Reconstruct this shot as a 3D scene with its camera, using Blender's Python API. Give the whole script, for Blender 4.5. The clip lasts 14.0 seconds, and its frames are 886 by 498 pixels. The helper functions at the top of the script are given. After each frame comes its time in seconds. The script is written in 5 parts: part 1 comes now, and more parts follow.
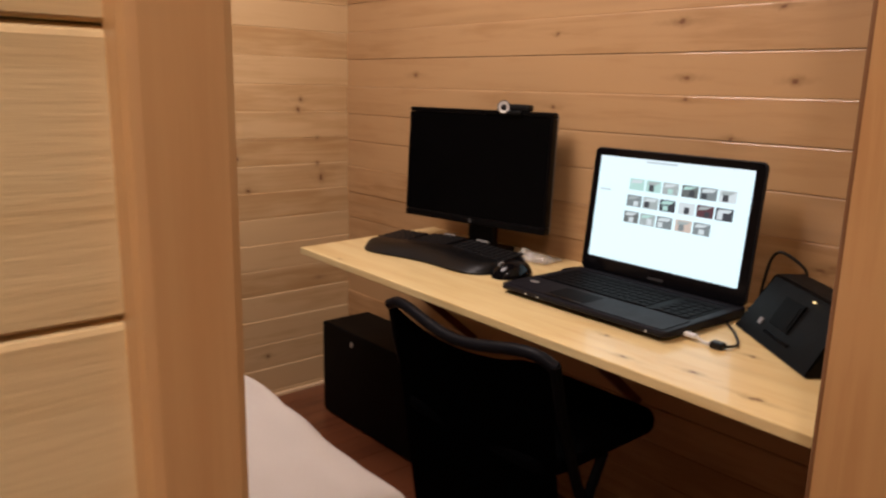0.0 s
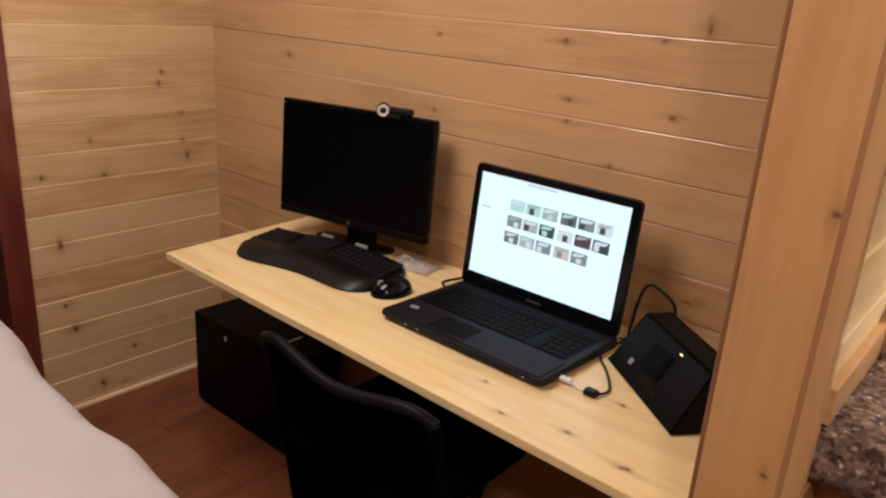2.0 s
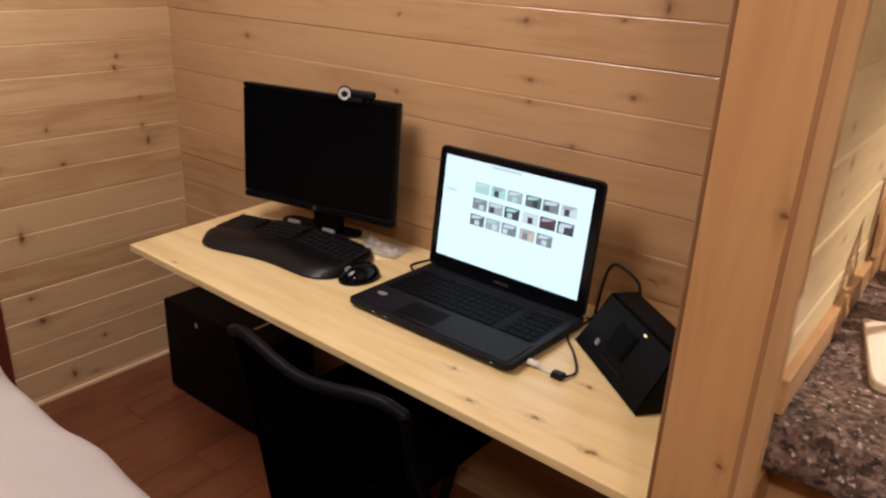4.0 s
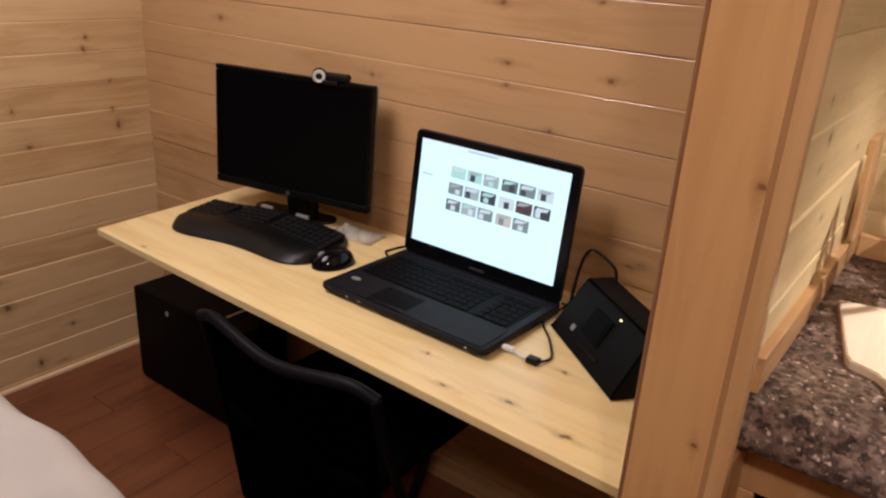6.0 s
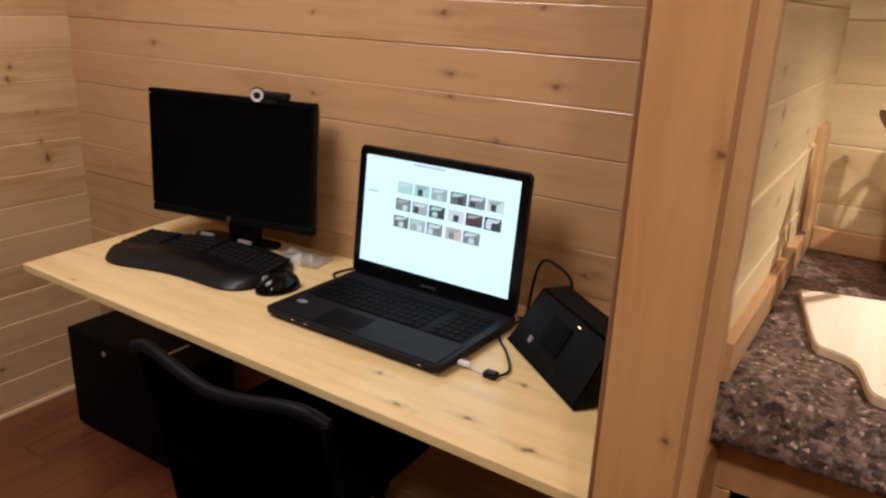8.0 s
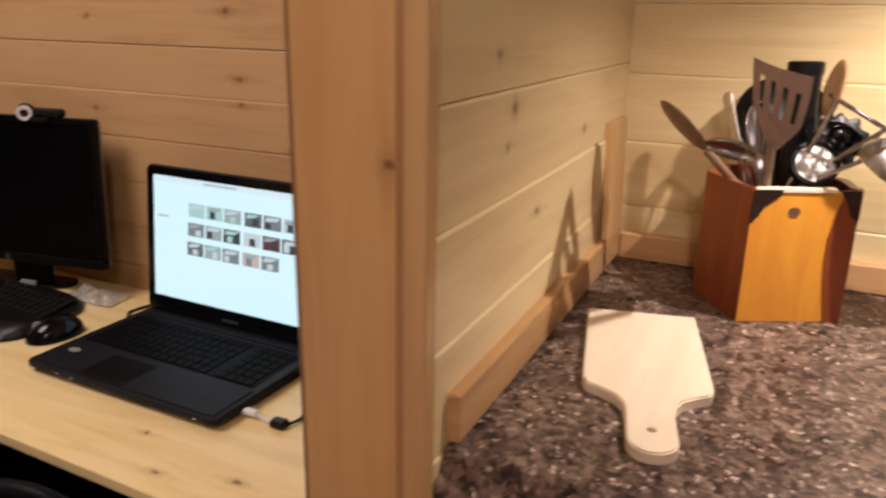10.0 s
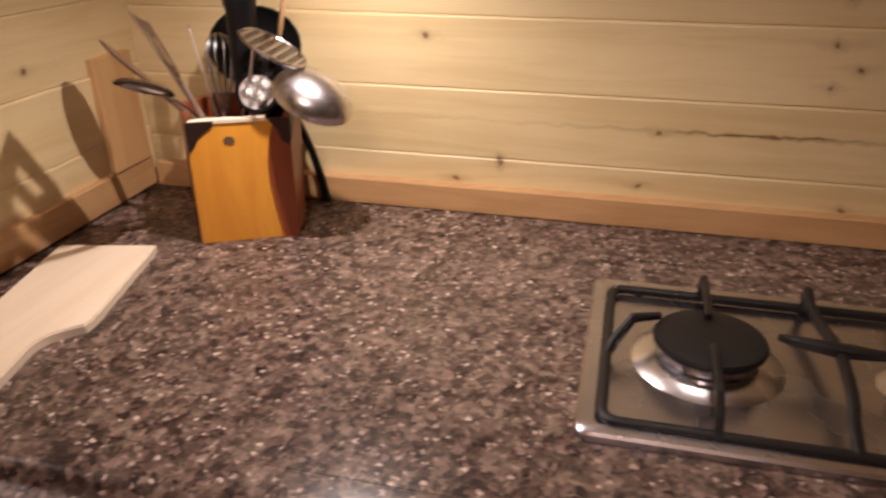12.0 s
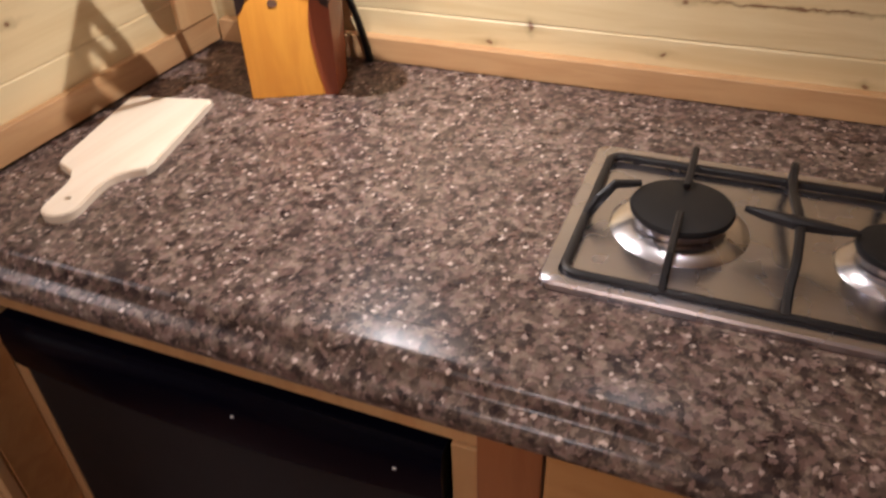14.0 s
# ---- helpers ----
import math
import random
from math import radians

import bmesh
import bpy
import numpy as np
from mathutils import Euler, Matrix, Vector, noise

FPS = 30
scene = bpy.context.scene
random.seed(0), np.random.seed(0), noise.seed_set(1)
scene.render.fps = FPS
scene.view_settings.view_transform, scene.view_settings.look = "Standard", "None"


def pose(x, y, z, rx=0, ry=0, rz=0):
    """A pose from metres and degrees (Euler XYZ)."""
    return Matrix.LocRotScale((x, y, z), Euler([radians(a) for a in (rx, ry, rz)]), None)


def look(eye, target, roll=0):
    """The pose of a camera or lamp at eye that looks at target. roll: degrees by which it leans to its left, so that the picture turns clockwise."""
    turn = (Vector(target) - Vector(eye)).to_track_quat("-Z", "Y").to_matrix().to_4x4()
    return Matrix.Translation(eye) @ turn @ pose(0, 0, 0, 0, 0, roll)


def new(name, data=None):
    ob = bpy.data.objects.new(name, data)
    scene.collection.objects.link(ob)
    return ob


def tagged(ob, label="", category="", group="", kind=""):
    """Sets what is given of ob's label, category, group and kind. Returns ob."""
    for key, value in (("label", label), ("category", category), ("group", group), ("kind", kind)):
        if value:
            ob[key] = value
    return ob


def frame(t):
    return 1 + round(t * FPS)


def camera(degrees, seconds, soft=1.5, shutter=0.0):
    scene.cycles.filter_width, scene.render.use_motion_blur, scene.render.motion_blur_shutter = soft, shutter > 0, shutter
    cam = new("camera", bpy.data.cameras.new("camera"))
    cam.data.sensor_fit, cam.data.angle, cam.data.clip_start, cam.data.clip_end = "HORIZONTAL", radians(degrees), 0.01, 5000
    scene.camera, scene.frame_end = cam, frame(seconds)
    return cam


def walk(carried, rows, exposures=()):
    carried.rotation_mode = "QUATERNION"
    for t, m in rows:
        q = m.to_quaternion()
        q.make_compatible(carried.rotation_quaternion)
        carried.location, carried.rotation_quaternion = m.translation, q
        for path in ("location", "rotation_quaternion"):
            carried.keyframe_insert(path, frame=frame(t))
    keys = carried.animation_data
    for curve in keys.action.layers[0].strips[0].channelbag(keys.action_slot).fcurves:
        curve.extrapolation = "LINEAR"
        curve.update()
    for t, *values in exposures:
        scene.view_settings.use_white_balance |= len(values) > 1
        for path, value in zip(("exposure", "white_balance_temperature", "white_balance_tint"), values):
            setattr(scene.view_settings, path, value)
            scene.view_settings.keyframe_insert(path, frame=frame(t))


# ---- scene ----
cam = camera(61.5, 14.0, 2.3, 0.4)
PATH = [
    (0, (-0.044, 0.009, 1.128), (1.232, 1.489, 0.703), 1.3),
    (0.5, (0.007, 0.097, 1.149), (1.414, 1.441, 0.688), 6.2),
    (1, (0.037, 0.118, 1.22), (1.491, 1.4, 0.73), 8.0),
    (1.5, (0.033, 0.113, 1.293), (1.486, 1.368, 0.732), 6.2),
    (2, (0.035, 0.094, 1.36), (1.497, 1.299, 0.718), 3.8),
    (2.5, (0.051, 0.084, 1.401), (1.502, 1.275, 0.711), 2.0),
    (3, (0.059, 0.089, 1.409), (1.528, 1.245, 0.699), 1.8),
    (3.2, (0.053, 0.09, 1.409), (1.52, 1.241, 0.685), 2.1),
    (5.3, (0.076, 0.089, 1.386), (1.583, 1.184, 0.657), 3.2),
    (5.5, (0.074, 0.09, 1.384), (1.577, 1.183, 0.644), 3.2),
    (6, (0.078, 0.09, 1.372), (1.59, 1.174, 0.637), 3.6),
    (6.5, (0.082, 0.094, 1.348), (1.607, 1.17, 0.629), 3.6),
    (7, (0.091, 0.102, 1.331), (1.623, 1.174, 0.62), 3.9),
    (7.2, (0.088, 0.108, 1.326), (1.636, 1.165, 0.628), 3.8),
    (9.3, (0.253, 0.06, 1.289), (1.924, 1.0, 0.721), 0.9),
    (9.5, (0.282, 0.047, 1.288), (1.962, 0.957, 0.699), 1.3),
    (10, (0.36, 0.0, 1.287), (2.086, 0.81, 0.683), 1.0),
    (10.5, (0.445, -0.096, 1.298), (2.208, 0.621, 0.682), 0.6),
    (11, (0.534, -0.27, 1.318), (2.178, 0.489, 0.47), -0.6),
    (11.5, (0.52, -0.384, 1.336), (2.218, 0.278, 0.512), -1.4),
    (12, (0.477, -0.483, 1.35), (2.231, -0.048, 0.493), -0.2),
    (12.5, (0.488, -0.554, 1.361), (2.263, -0.153, 0.531), -0.6),
    (13, (0.475, -0.606, 1.386), (2.211, -0.155, 0.5), -0.5),
    (13.5, (0.457, -0.62, 1.395), (2.059, -0.033, 0.351), -3.1),
    (14, (0.436, -0.605, 1.398), (1.918, 0.024, 0.212), -2.2),
]
# seconds, stops, kelvin, tint
EXPOSURES = ((0, 0.33, 6500, 14), (1.5, 0.30, 6250, 14), (7, 0.30, 6000, 11), (9.5, 0.12, 6150, 11), (10.5, -0.02, 6400, 15), (11.5, -0.24, 6350, 17), (12.5, -0.36, 6200, 18), (13.2, -0.25, 6000, 16), (14, 0.12, 5550, 10))
walk(cam, [(t, look(eye, target, roll)) for t, eye, target, roll in PATH], EXPOSURES)



# ---- light ----
world = bpy.data.worlds.new("night")
scene.world = world
world.use_nodes = True
world.node_tree.nodes["Background"].inputs[0].default_value = (0.01, 0.012, 0.02, 1)
WARM = (1.0, 0.85, 0.775)


def ceiling_lamp(name, x, y, z, watts, radius):
    data = bpy.data.lights.new(name, "POINT")
    data.energy, data.color, data.shadow_soft_size = watts, WARM, radius
    ob = new(name, data)
    ob.location = (x, y, z)
    return ob


# flush round ceiling light over the nook, shining down
nook = bpy.data.lights.new("nook_lamp", "AREA")
nook.shape, nook.size, nook.energy, nook.color = "DISK", 0.85, 24.5, WARM
new("nook_lamp", nook).location = (0.42, 1.46, 2.22)
ceiling_lamp("hall_lamp", -0.42, -0.30, 2.12, 33, 0.07)
# weak unseen fill, added to lift the counter and hob
ceiling_lamp("kitchen_fill", 0.70, -0.62, 2.12, 0.9, 0.03)
# small pucks under an unseen wall cabinet; the weaker is added for the hob
for y, watts, cone, blend in ((-0.165, 16.0, 150, 1.0), (-0.56, 3.0, 120, 1.0)):
    puck = bpy.data.lights.new("counter_lamp", "SPOT")
    puck.energy, puck.color, puck.shadow_soft_size, puck.spot_size, puck.spot_blend = watts, (1.0, 0.85, 0.74), 0.005, radians(cone), blend
    new("counter_lamp", puck).location = (1.215, y, 1.43)


# ---- materials ----
class Nodes:
    """A small builder of node trees."""

    def __init__(self, name):
        self.mat = bpy.data.materials.new(name)
        self.mat.use_nodes = True
        self.tree = self.mat.node_tree
        self.bsdf = self.tree.nodes["Principled BSDF"]

    def put(self, socket, value):
        if isinstance(value, bpy.types.NodeSocket):
            self.tree.links.new(value, socket)
        elif isinstance(value, (tuple, list)) and len(value) == 3 and socket.type == "RGBA":
            socket.default_value = (*value, 1)
        else:
            socket.default_value = value

    def add(self, kind, out=0, operation=None, **inputs):
        node = self.tree.nodes.new(kind)
        if operation:
            node.operation = operation
        for key, value in inputs.items():
            self.put(node.inputs[int(key[1:])] if key[0] == "i" and key[1:].isdigit() else node.inputs[key.replace("_", " ")], value)
        return node.outputs[out]

    def math(self, op, a, b=0.0, c=0.0):
        return self.add("ShaderNodeMath", 0, op, i0=a, i1=b, i2=c)

    def vec(self, op, a, b=(0, 0, 0), out=0):
        return self.add("ShaderNodeVectorMath", out, op, i0=a, i1=b)

    def mix(self, fac, a, b, blend="MIX"):
        node = self.tree.nodes.new("ShaderNodeMix")
        node.data_type, node.blend_type = "RGBA", blend
        self.put(node.inputs[0], fac), self.put(node.inputs[6], a), self.put(node.inputs[7], b)
        return node.outputs[2]

    def ramp(self, fac, stops):
        node = self.tree.nodes.new("ShaderNodeValToRGB")
        while len(node.color_ramp.elements) < len(stops):
            node.color_ramp.elements.new(0.5)
        for e, (at, c) in zip(node.color_ramp.elements, stops):
            e.position, e.color = at, (*c, 1) if isinstance(c, tuple) else (c, c, c, 1)
        self.put(node.inputs[0], fac)
        return node.outputs[0]

    def smooth(self, v, lo, hi):
        node = self.tree.nodes.new("ShaderNodeMapRange")
        node.interpolation_type = "SMOOTHSTEP"
        for k, value in zip((0, 1, 2, 3, 4), (v, lo, hi, 0.0, 1.0)):
            self.put(node.inputs[k], value)
        return node.outputs[0]

    def noise(self, vector, scale, detail=4.0, rough=0.55, out=0):
        return self.add("ShaderNodeTexNoise", out, Vector=vector, Scale=scale, Detail=detail, Roughness=rough)

    def bump(self, height, strength, distance):
        self.put(self.bsdf.inputs["Normal"], self.add("ShaderNodeBump", Strength=strength, Distance=distance, Height=height))

    def done(self, color=None, rough=None, metal=None, coat=None, spec=None):
        for key, value in (("Base Color", color), ("Roughness", rough), ("Metallic", metal), ("Coat Weight", coat), ("Specular IOR Level", spec)):
            if value is not None:
                self.put(self.bsdf.inputs[key], value)
        return self.mat


def wood(name, light, dark, knots=(), axes=(1.0, 14.0, 14.0), rough=0.42, knot_tint=(0.17, 0.066, 0.026), spread=0.5, loose=1.0, flat=(0, 2), glow=0.25):
    """Sawn softwood. axes: how fast the grain changes along x, y and z. knots: (along, across, radius, stretch); flat: the two axes in which they are given."""
    n = Nodes(name)
    place = n.add("ShaderNodeNewGeometry", 0)
    chance = n.add("ShaderNodeObjectInfo", 5)
    shift = n.add("ShaderNodeCombineXYZ", X=n.math("MULTIPLY", chance, 37.0), Y=n.math("MULTIPLY", chance, 91.0), Z=n.math("MULTIPLY", chance, 53.0))
    moved = n.vec("ADD", place, shift)
    grain_at = n.vec("MULTIPLY", moved, axes)
    warp = n.noise(grain_at, 0.9, 2.0)
    rings = n.add("ShaderNodeTexNoise", Vector=grain_at, Scale=2.6, Detail=5.0, Roughness=0.6, Distortion=0.7)
    fine = n.noise(n.vec("MULTIPLY", moved, tuple(a * 4.0 for a in axes)), 6.0, 3.0)
    blotch = n.noise(moved, 5.0, 2.0)
    tone = n.math("ADD", n.math("MULTIPLY", n.smooth(rings, 0.35, 0.66), 0.56), n.math("MULTIPLY", fine, 0.14))
    tone = n.math("ADD", tone, n.math("MULTIPLY", n.math("SUBTRACT", chance, 0.5), spread))
    tone = n.math("ADD", tone, n.math("MULTIPLY", n.math("SUBTRACT", blotch, 0.5), 0.85))
    colour = n.mix(n.smooth(tone, -0.05, 1.1), light, dark)
    colour = n.mix(n.math("MULTIPLY", n.smooth(warp, 0.56, 0.75), 0.22), colour, tuple(0.55 * c for c in dark))
    near = None
    ragged = n.math("MULTIPLY", n.math("SUBTRACT", n.noise(place, 60.0, 3.0), 0.5), 0.9)
    swirl = n.vec("MULTIPLY", n.vec("SUBTRACT", n.noise(place, 45.0, 2.0, out=1), (0.5, 0.5, 0.5)), (0.015, 0.015, 0.015))
    bent = n.vec("ADD", place, swirl)
    trail = None
    for u, z, r, tall in knots:
        centre, scale = [0.0, 0.0, 0.0], [0.0, 0.0, 0.0]
        centre[flat[0]], scale[flat[0]] = u, 1.0 / r
        centre[flat[1]], scale[flat[1]] = z, 1.0 / (r * tall)
        d = n.vec("LENGTH", n.vec("MULTIPLY", n.vec("SUBTRACT", bent, tuple(centre)), tuple(scale)), out=1)
        run = [k * (0.16 if a < 3 else 0.75) for k, a in zip(scale, axes)]
        far = n.vec("LENGTH", n.vec("MULTIPLY", n.vec("SUBTRACT", bent, tuple(centre)), tuple(run)), out=1)
        trail = far if trail is None else n.math("MINIMUM", trail, far)
        near = d if near is None else n.math("MINIMUM", near, d)
    if near is not None:
        near = n.math("ADD", near, ragged)
        colour = n.mix(n.math("MULTIPLY", n.math("SUBTRACT", 1.0, n.smooth(n.math("ADD", trail, ragged), 0.2, 1.3)), 0.30), colour, tuple(0.7 * c for c in dark))
        colour = n.mix(n.math("MULTIPLY", n.math("SUBTRACT", 1.0, n.smooth(near, 0.6, 2.6)), 0.40), colour, tuple(0.62 * c for c in dark))
        colour = n.mix(n.math("MULTIPLY", n.math("SUBTRACT", 1.0, n.smooth(near, 0.30, 1.05)), 0.88), colour, knot_tint)
    if loose > 0:
        cell = n.tree.nodes.new("ShaderNodeTexVoronoi")
        n.put(cell.inputs["Vector"], n.vec("MULTIPLY", moved, tuple(3.4 if a < 3 else 9.0 for a in axes)))
        cell.inputs["Scale"].default_value = 1.0
        pick = n.math("GREATER_THAN", n.add("ShaderNodeSeparateColor", 0, Color=cell.outputs["Color"]), 0.74)
        d = n.math("ADD", cell.outputs["Distance"], n.math("MULTIPLY", ragged, 0.05))
        colour = n.mix(n.math("MULTIPLY", n.math("MULTIPLY", pick, n.math("SUBTRACT", 1.0, n.smooth(d, 0.03, 0.16))), 0.5 * loose), colour, tuple(0.45 * c for c in dark))
        colour = n.mix(n.math("MULTIPLY", n.math("MULTIPLY", pick, n.math("SUBTRACT", 1.0, n.smooth(d, 0.015, 0.06))), 0.6 * loose), colour, knot_tint)
    n.bump(n.math("ADD", fine, n.math("MULTIPLY", rings, 0.8)), 0.16, 0.002)
    return n.done(colour, n.math("ADD", rough - 0.08, n.math("MULTIPLY", fine, 0.2)), coat=glow)


PINE, PINE_D = (0.72, 0.51, 0.30), (0.54, 0.325, 0.15)
KNOTS_DESK_WALL = ((0.99, 1.283, 0.013, 0.5), (0.967, 1.161, 0.011, 0.6), (0.963, 1.110, 0.008, 0.6), (0.719, 1.156, 0.008, 1.0), (0.673, 1.333, 0.007, 2.2),
                   (0.759, 1.304, 0.009, 0.6), (1.355, 1.27, 0.006, 0.7), (1.356, 1.082, 0.006, 0.9), (1.952, 1.165, 0.010, 0.7), (0.844, 1.031, 0.007, 0.8), (0.62, 0.78, 0.011, 0.35))
KNOTS_END_WALL = ((1.303, 1.075, 0.007, 1.2), (1.292, 1.04, 0.007, 1.3), (1.368, 0.941, 0.006, 1.0), (1.365, 0.848, 0.006, 1.2), (1.382, 0.798, 0.009, 1.8), (1.059, 0.878, 0.006, 1.8), (0.906, 0.783, 0.007, 1.2),
                  (0.938, 0.567, 0.008, 2.6), (0.937, 0.369, 0.009, 0.9), (0.959, 0.282, 0.014, 1.0), (1.094, 0.766, 0.010, 0.7), (1.147, 0.16, 0.008, 1.0), (1.03, 0.06, 0.008, 2.0))
KNOTS_KITCHEN = ((-0.217, 1.184, 0.0055, 1.0), (-0.323, 1.016, 0.005, 1.5), (-0.261, 0.986, 0.006, 0.8), (-0.72, 1.189, 0.0055, 1.1), (-0.75, 1.162, 0.005, 1.0), (-0.722, 1.14, 0.004, 1.2),
                 (-0.765, 0.984, 0.006, 0.7), (-0.511, 0.996, 0.005, 0.9), (-0.724, 1.245, 0.006, 1.3), (-0.8, 1.224, 0.005, 1.5), 
                 (-0.53, 1.071, 0.007, 0.7), (-0.63, 1.073, 0.10, 0.02), (-0.70, 1.0745, 0.07, 0.02))
KNOTS_PARTITION = ((0.948, 1.253, 0.005, 1.0), (0.989, 1.209, 0.005, 1.5), (0.976, 1.175, 0.004, 1.0), (1.235, 1.158, 0.004, 1.2), (1.064, 1.097, 0.007, 0.6))
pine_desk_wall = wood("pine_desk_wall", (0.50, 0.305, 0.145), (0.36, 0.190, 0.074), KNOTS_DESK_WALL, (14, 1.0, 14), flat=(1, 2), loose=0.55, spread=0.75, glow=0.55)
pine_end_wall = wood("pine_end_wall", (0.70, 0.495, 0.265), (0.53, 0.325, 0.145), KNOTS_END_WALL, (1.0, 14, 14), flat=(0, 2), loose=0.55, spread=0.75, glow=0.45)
pine_kitchen = wood("pine_kitchen_wall", (0.72, 0.585, 0.33), (0.60, 0.45, 0.22), KNOTS_KITCHEN, (14, 1.0, 14), flat=(1, 2), spread=0.3, loose=0.2, glow=0.08)
pine_partition = wood("pine_partition", (0.74, 0.595, 0.33), (0.62, 0.455, 0.22), KNOTS_PARTITION, (1.0, 14, 14), flat=(0, 2), spread=0.3, loose=0.2, glow=0.08)
pine_jamb = wood("pine_jamb", (0.62, 0.36, 0.145), (0.51, 0.265, 0.098), ((0.2435, 1.188, 0.0055, 1.0), (0.253, 0.898, 0.0042, 1.0)), (11, 11, 0.7), flat=(1, 2), loose=0.0)
pine_trim = wood("pine_trim", (0.60, 0.37, 0.165), (0.49, 0.27, 0.11), (), (9, 9, 0.8), loose=0.0)
pine_splash = wood("pine_splash", (0.56, 0.34, 0.155), (0.44, 0.24, 0.10), (), (1.5, 1.5, 16), loose=0.2)
KNOTS_DESK = ((1.059, 0.815, 0.005, 1.6), (1.021, 0.611, 0.006, 1.9), (1.175, 0.588, 0.005, 1.8), (0.99, 0.727, 0.006, 1.8), (0.999, 0.492, 0.007, 2.2), (0.997, 1.631, 0.004, 1.6))
pine_desk = wood("pine_desk", (0.83, 0.655, 0.335), (0.70, 0.49, 0.205), KNOTS_DESK, flat=(0, 1), axes=(9, 0.9, 9), rough=0.35, loose=0.35, spread=0.2)
pine_plain = wood("pine_plain", PINE, PINE_D, (), (1.0, 10, 10))
maple_board = wood("maple_board", (0.82, 0.71, 0.55), (0.73, 0.59, 0.42), (), (1.2, 12, 12), rough=0.6, loose=0.0, glow=0.0)
redwood = wood("red_brown_wood", (0.150, 0.036, 0.014), (0.085, 0.019, 0.008), (), (9, 9, 1.2), rough=0.4, loose=0.0)
honey_wood = wood("honey_wood", (0.80, 0.37, 0.045), (0.64, 0.25, 0.026), (), (9, 9, 1.4), rough=0.35, loose=0.0)
spoon_pale = wood("spoon_pale", (0.50, 0.30, 0.15), (0.36, 0.19, 0.085), (), (6, 6, 1.5), rough=0.55, loose=0.0)
spoon_wood = wood("spoon_wood", (0.20, 0.11, 0.06), (0.12, 0.06, 0.035), (), (6, 6, 1.5), rough=0.55, loose=0.0)
dark_frame = wood("dark_red_frame", (0.16, 0.035, 0.02), (0.09, 0.018, 0.012), (), (9, 9, 0.8), rough=0.4, loose=0.0)
floor_wood = wood("laminate_floor", (0.17, 0.056, 0.024), (0.08, 0.022, 0.010), (), (0.9, 9, 9), rough=0.3, loose=0.0, spread=0.5)


def plain(name, colour, rough=0.5, metal=0.0, grain=0.0, size=120.0, coat=0.0, spread=0.12, spec=0.5):
    n = Nodes(name)
    at = n.add("ShaderNodeTexCoord", 3)
    a, b = n.noise(at, size, 3.0), n.noise(at, size / 14.0, 3.0)
    dim = tuple(c * (1.0 - 2.2 * spread) for c in colour)
    n.bump(a, grain, 0.001)
    return n.done(n.mix(n.math("ADD", n.math("MULTIPLY", a, 0.4), n.math("MULTIPLY", b, 0.6)), dim, tuple(min(1.0, c * (1 + spread)) for c in colour)),
                  n.math("ADD", max(0.03, rough - 0.08), n.math("MULTIPLY", b, 0.16)), metal, coat, spec)


black_plastic = plain("black_plastic", (0.004, 0.004, 0.0045), 0.38, grain=0.12, size=600, spec=0.26)
black_gloss = plain("black_gloss", (0.003, 0.003, 0.004), 0.14, spec=0.25)
screen_off = plain("unlit_screen", (0.0012, 0.0012, 0.0015), 0.35, spec=0.06)
holder_red = wood("holder_red_brown", (0.30, 0.070, 0.020), (0.19, 0.040, 0.012), (), (9, 9, 1.2), rough=0.4, loose=0.0)
# nook casing wood, darkened so that its colour carries the shade
casing_shade = wood("shaded_casing", (0.27, 0.135, 0.056), (0.19, 0.085, 0.035), (), (9, 9, 0.8), loose=0.0)
heartwood = wood("heartwood_streak", (0.45, 0.24, 0.10), (0.34, 0.165, 0.065), (), (11, 11, 0.7), loose=0.0)
black_bezel = plain("black_bezel", (0.002, 0.002, 0.0025), 0.3, spec=0.12)
badge_grey = plain("badge_grey", (0.04, 0.04, 0.042), 0.4)
black_key = plain("black_keys", (0.005, 0.005, 0.006), 0.45, spec=0.24)
laptop_key = plain("laptop_keys", (0.0035, 0.0035, 0.0045), 0.6, spec=0.07)
black_deck = plain("soft_black_deck", (0.007, 0.007, 0.011), 0.55, grain=0.05, size=500, spec=0.2)
dock_black = plain("dock_black", (0.0025, 0.0025, 0.003), 0.5, grain=0.08, size=600, spec=0.10)
black_case = plain("black_case", (0.0016, 0.0016, 0.002), 0.55, spec=0.08)
black_fabric = plain("black_fabric", (0.0010, 0.0010, 0.0012), 0.9, grain=0.4, size=700, spec=0.02)
black_tube = plain("black_tube", (0.004, 0.004, 0.006), 0.5, spec=0.12)
grey_plastic = plain("grey_plastic", (0.25, 0.25, 0.26), 0.4)
rim_grey = plain("dull_silver", (0.26, 0.26, 0.27), 0.35, 0.7)
silver_plastic = plain("silver_plastic", (0.55, 0.54, 0.52), 0.3, 0.6)
white_plastic = plain("white_plastic", (0.72, 0.71, 0.68), 0.4)
bright_ring = plain("bright_silver", (0.80, 0.79, 0.77), 0.35, 0.4)
ring_steel = plain("satin_steel", (0.72, 0.69, 0.70), 0.27, 1.0)
chrome = plain("polished_steel", (0.50, 0.49, 0.52), 0.17, 1.0)
iron = plain("enamelled_iron", (0.012, 0.010, 0.010), 0.42, grain=0.3, size=500, spec=0.3)
cap_enamel = plain("burner_cap_enamel", (0.010, 0.009, 0.009), 0.5, grain=0.2, size=500, spec=0.25)
dw_black = plain("dishwasher_black_gloss", (0.002, 0.002, 0.006), 0.2, spec=0.10)
dw_grey = plain("dishwasher_panel", (0.018, 0.017, 0.018), 0.5, spec=0.2)
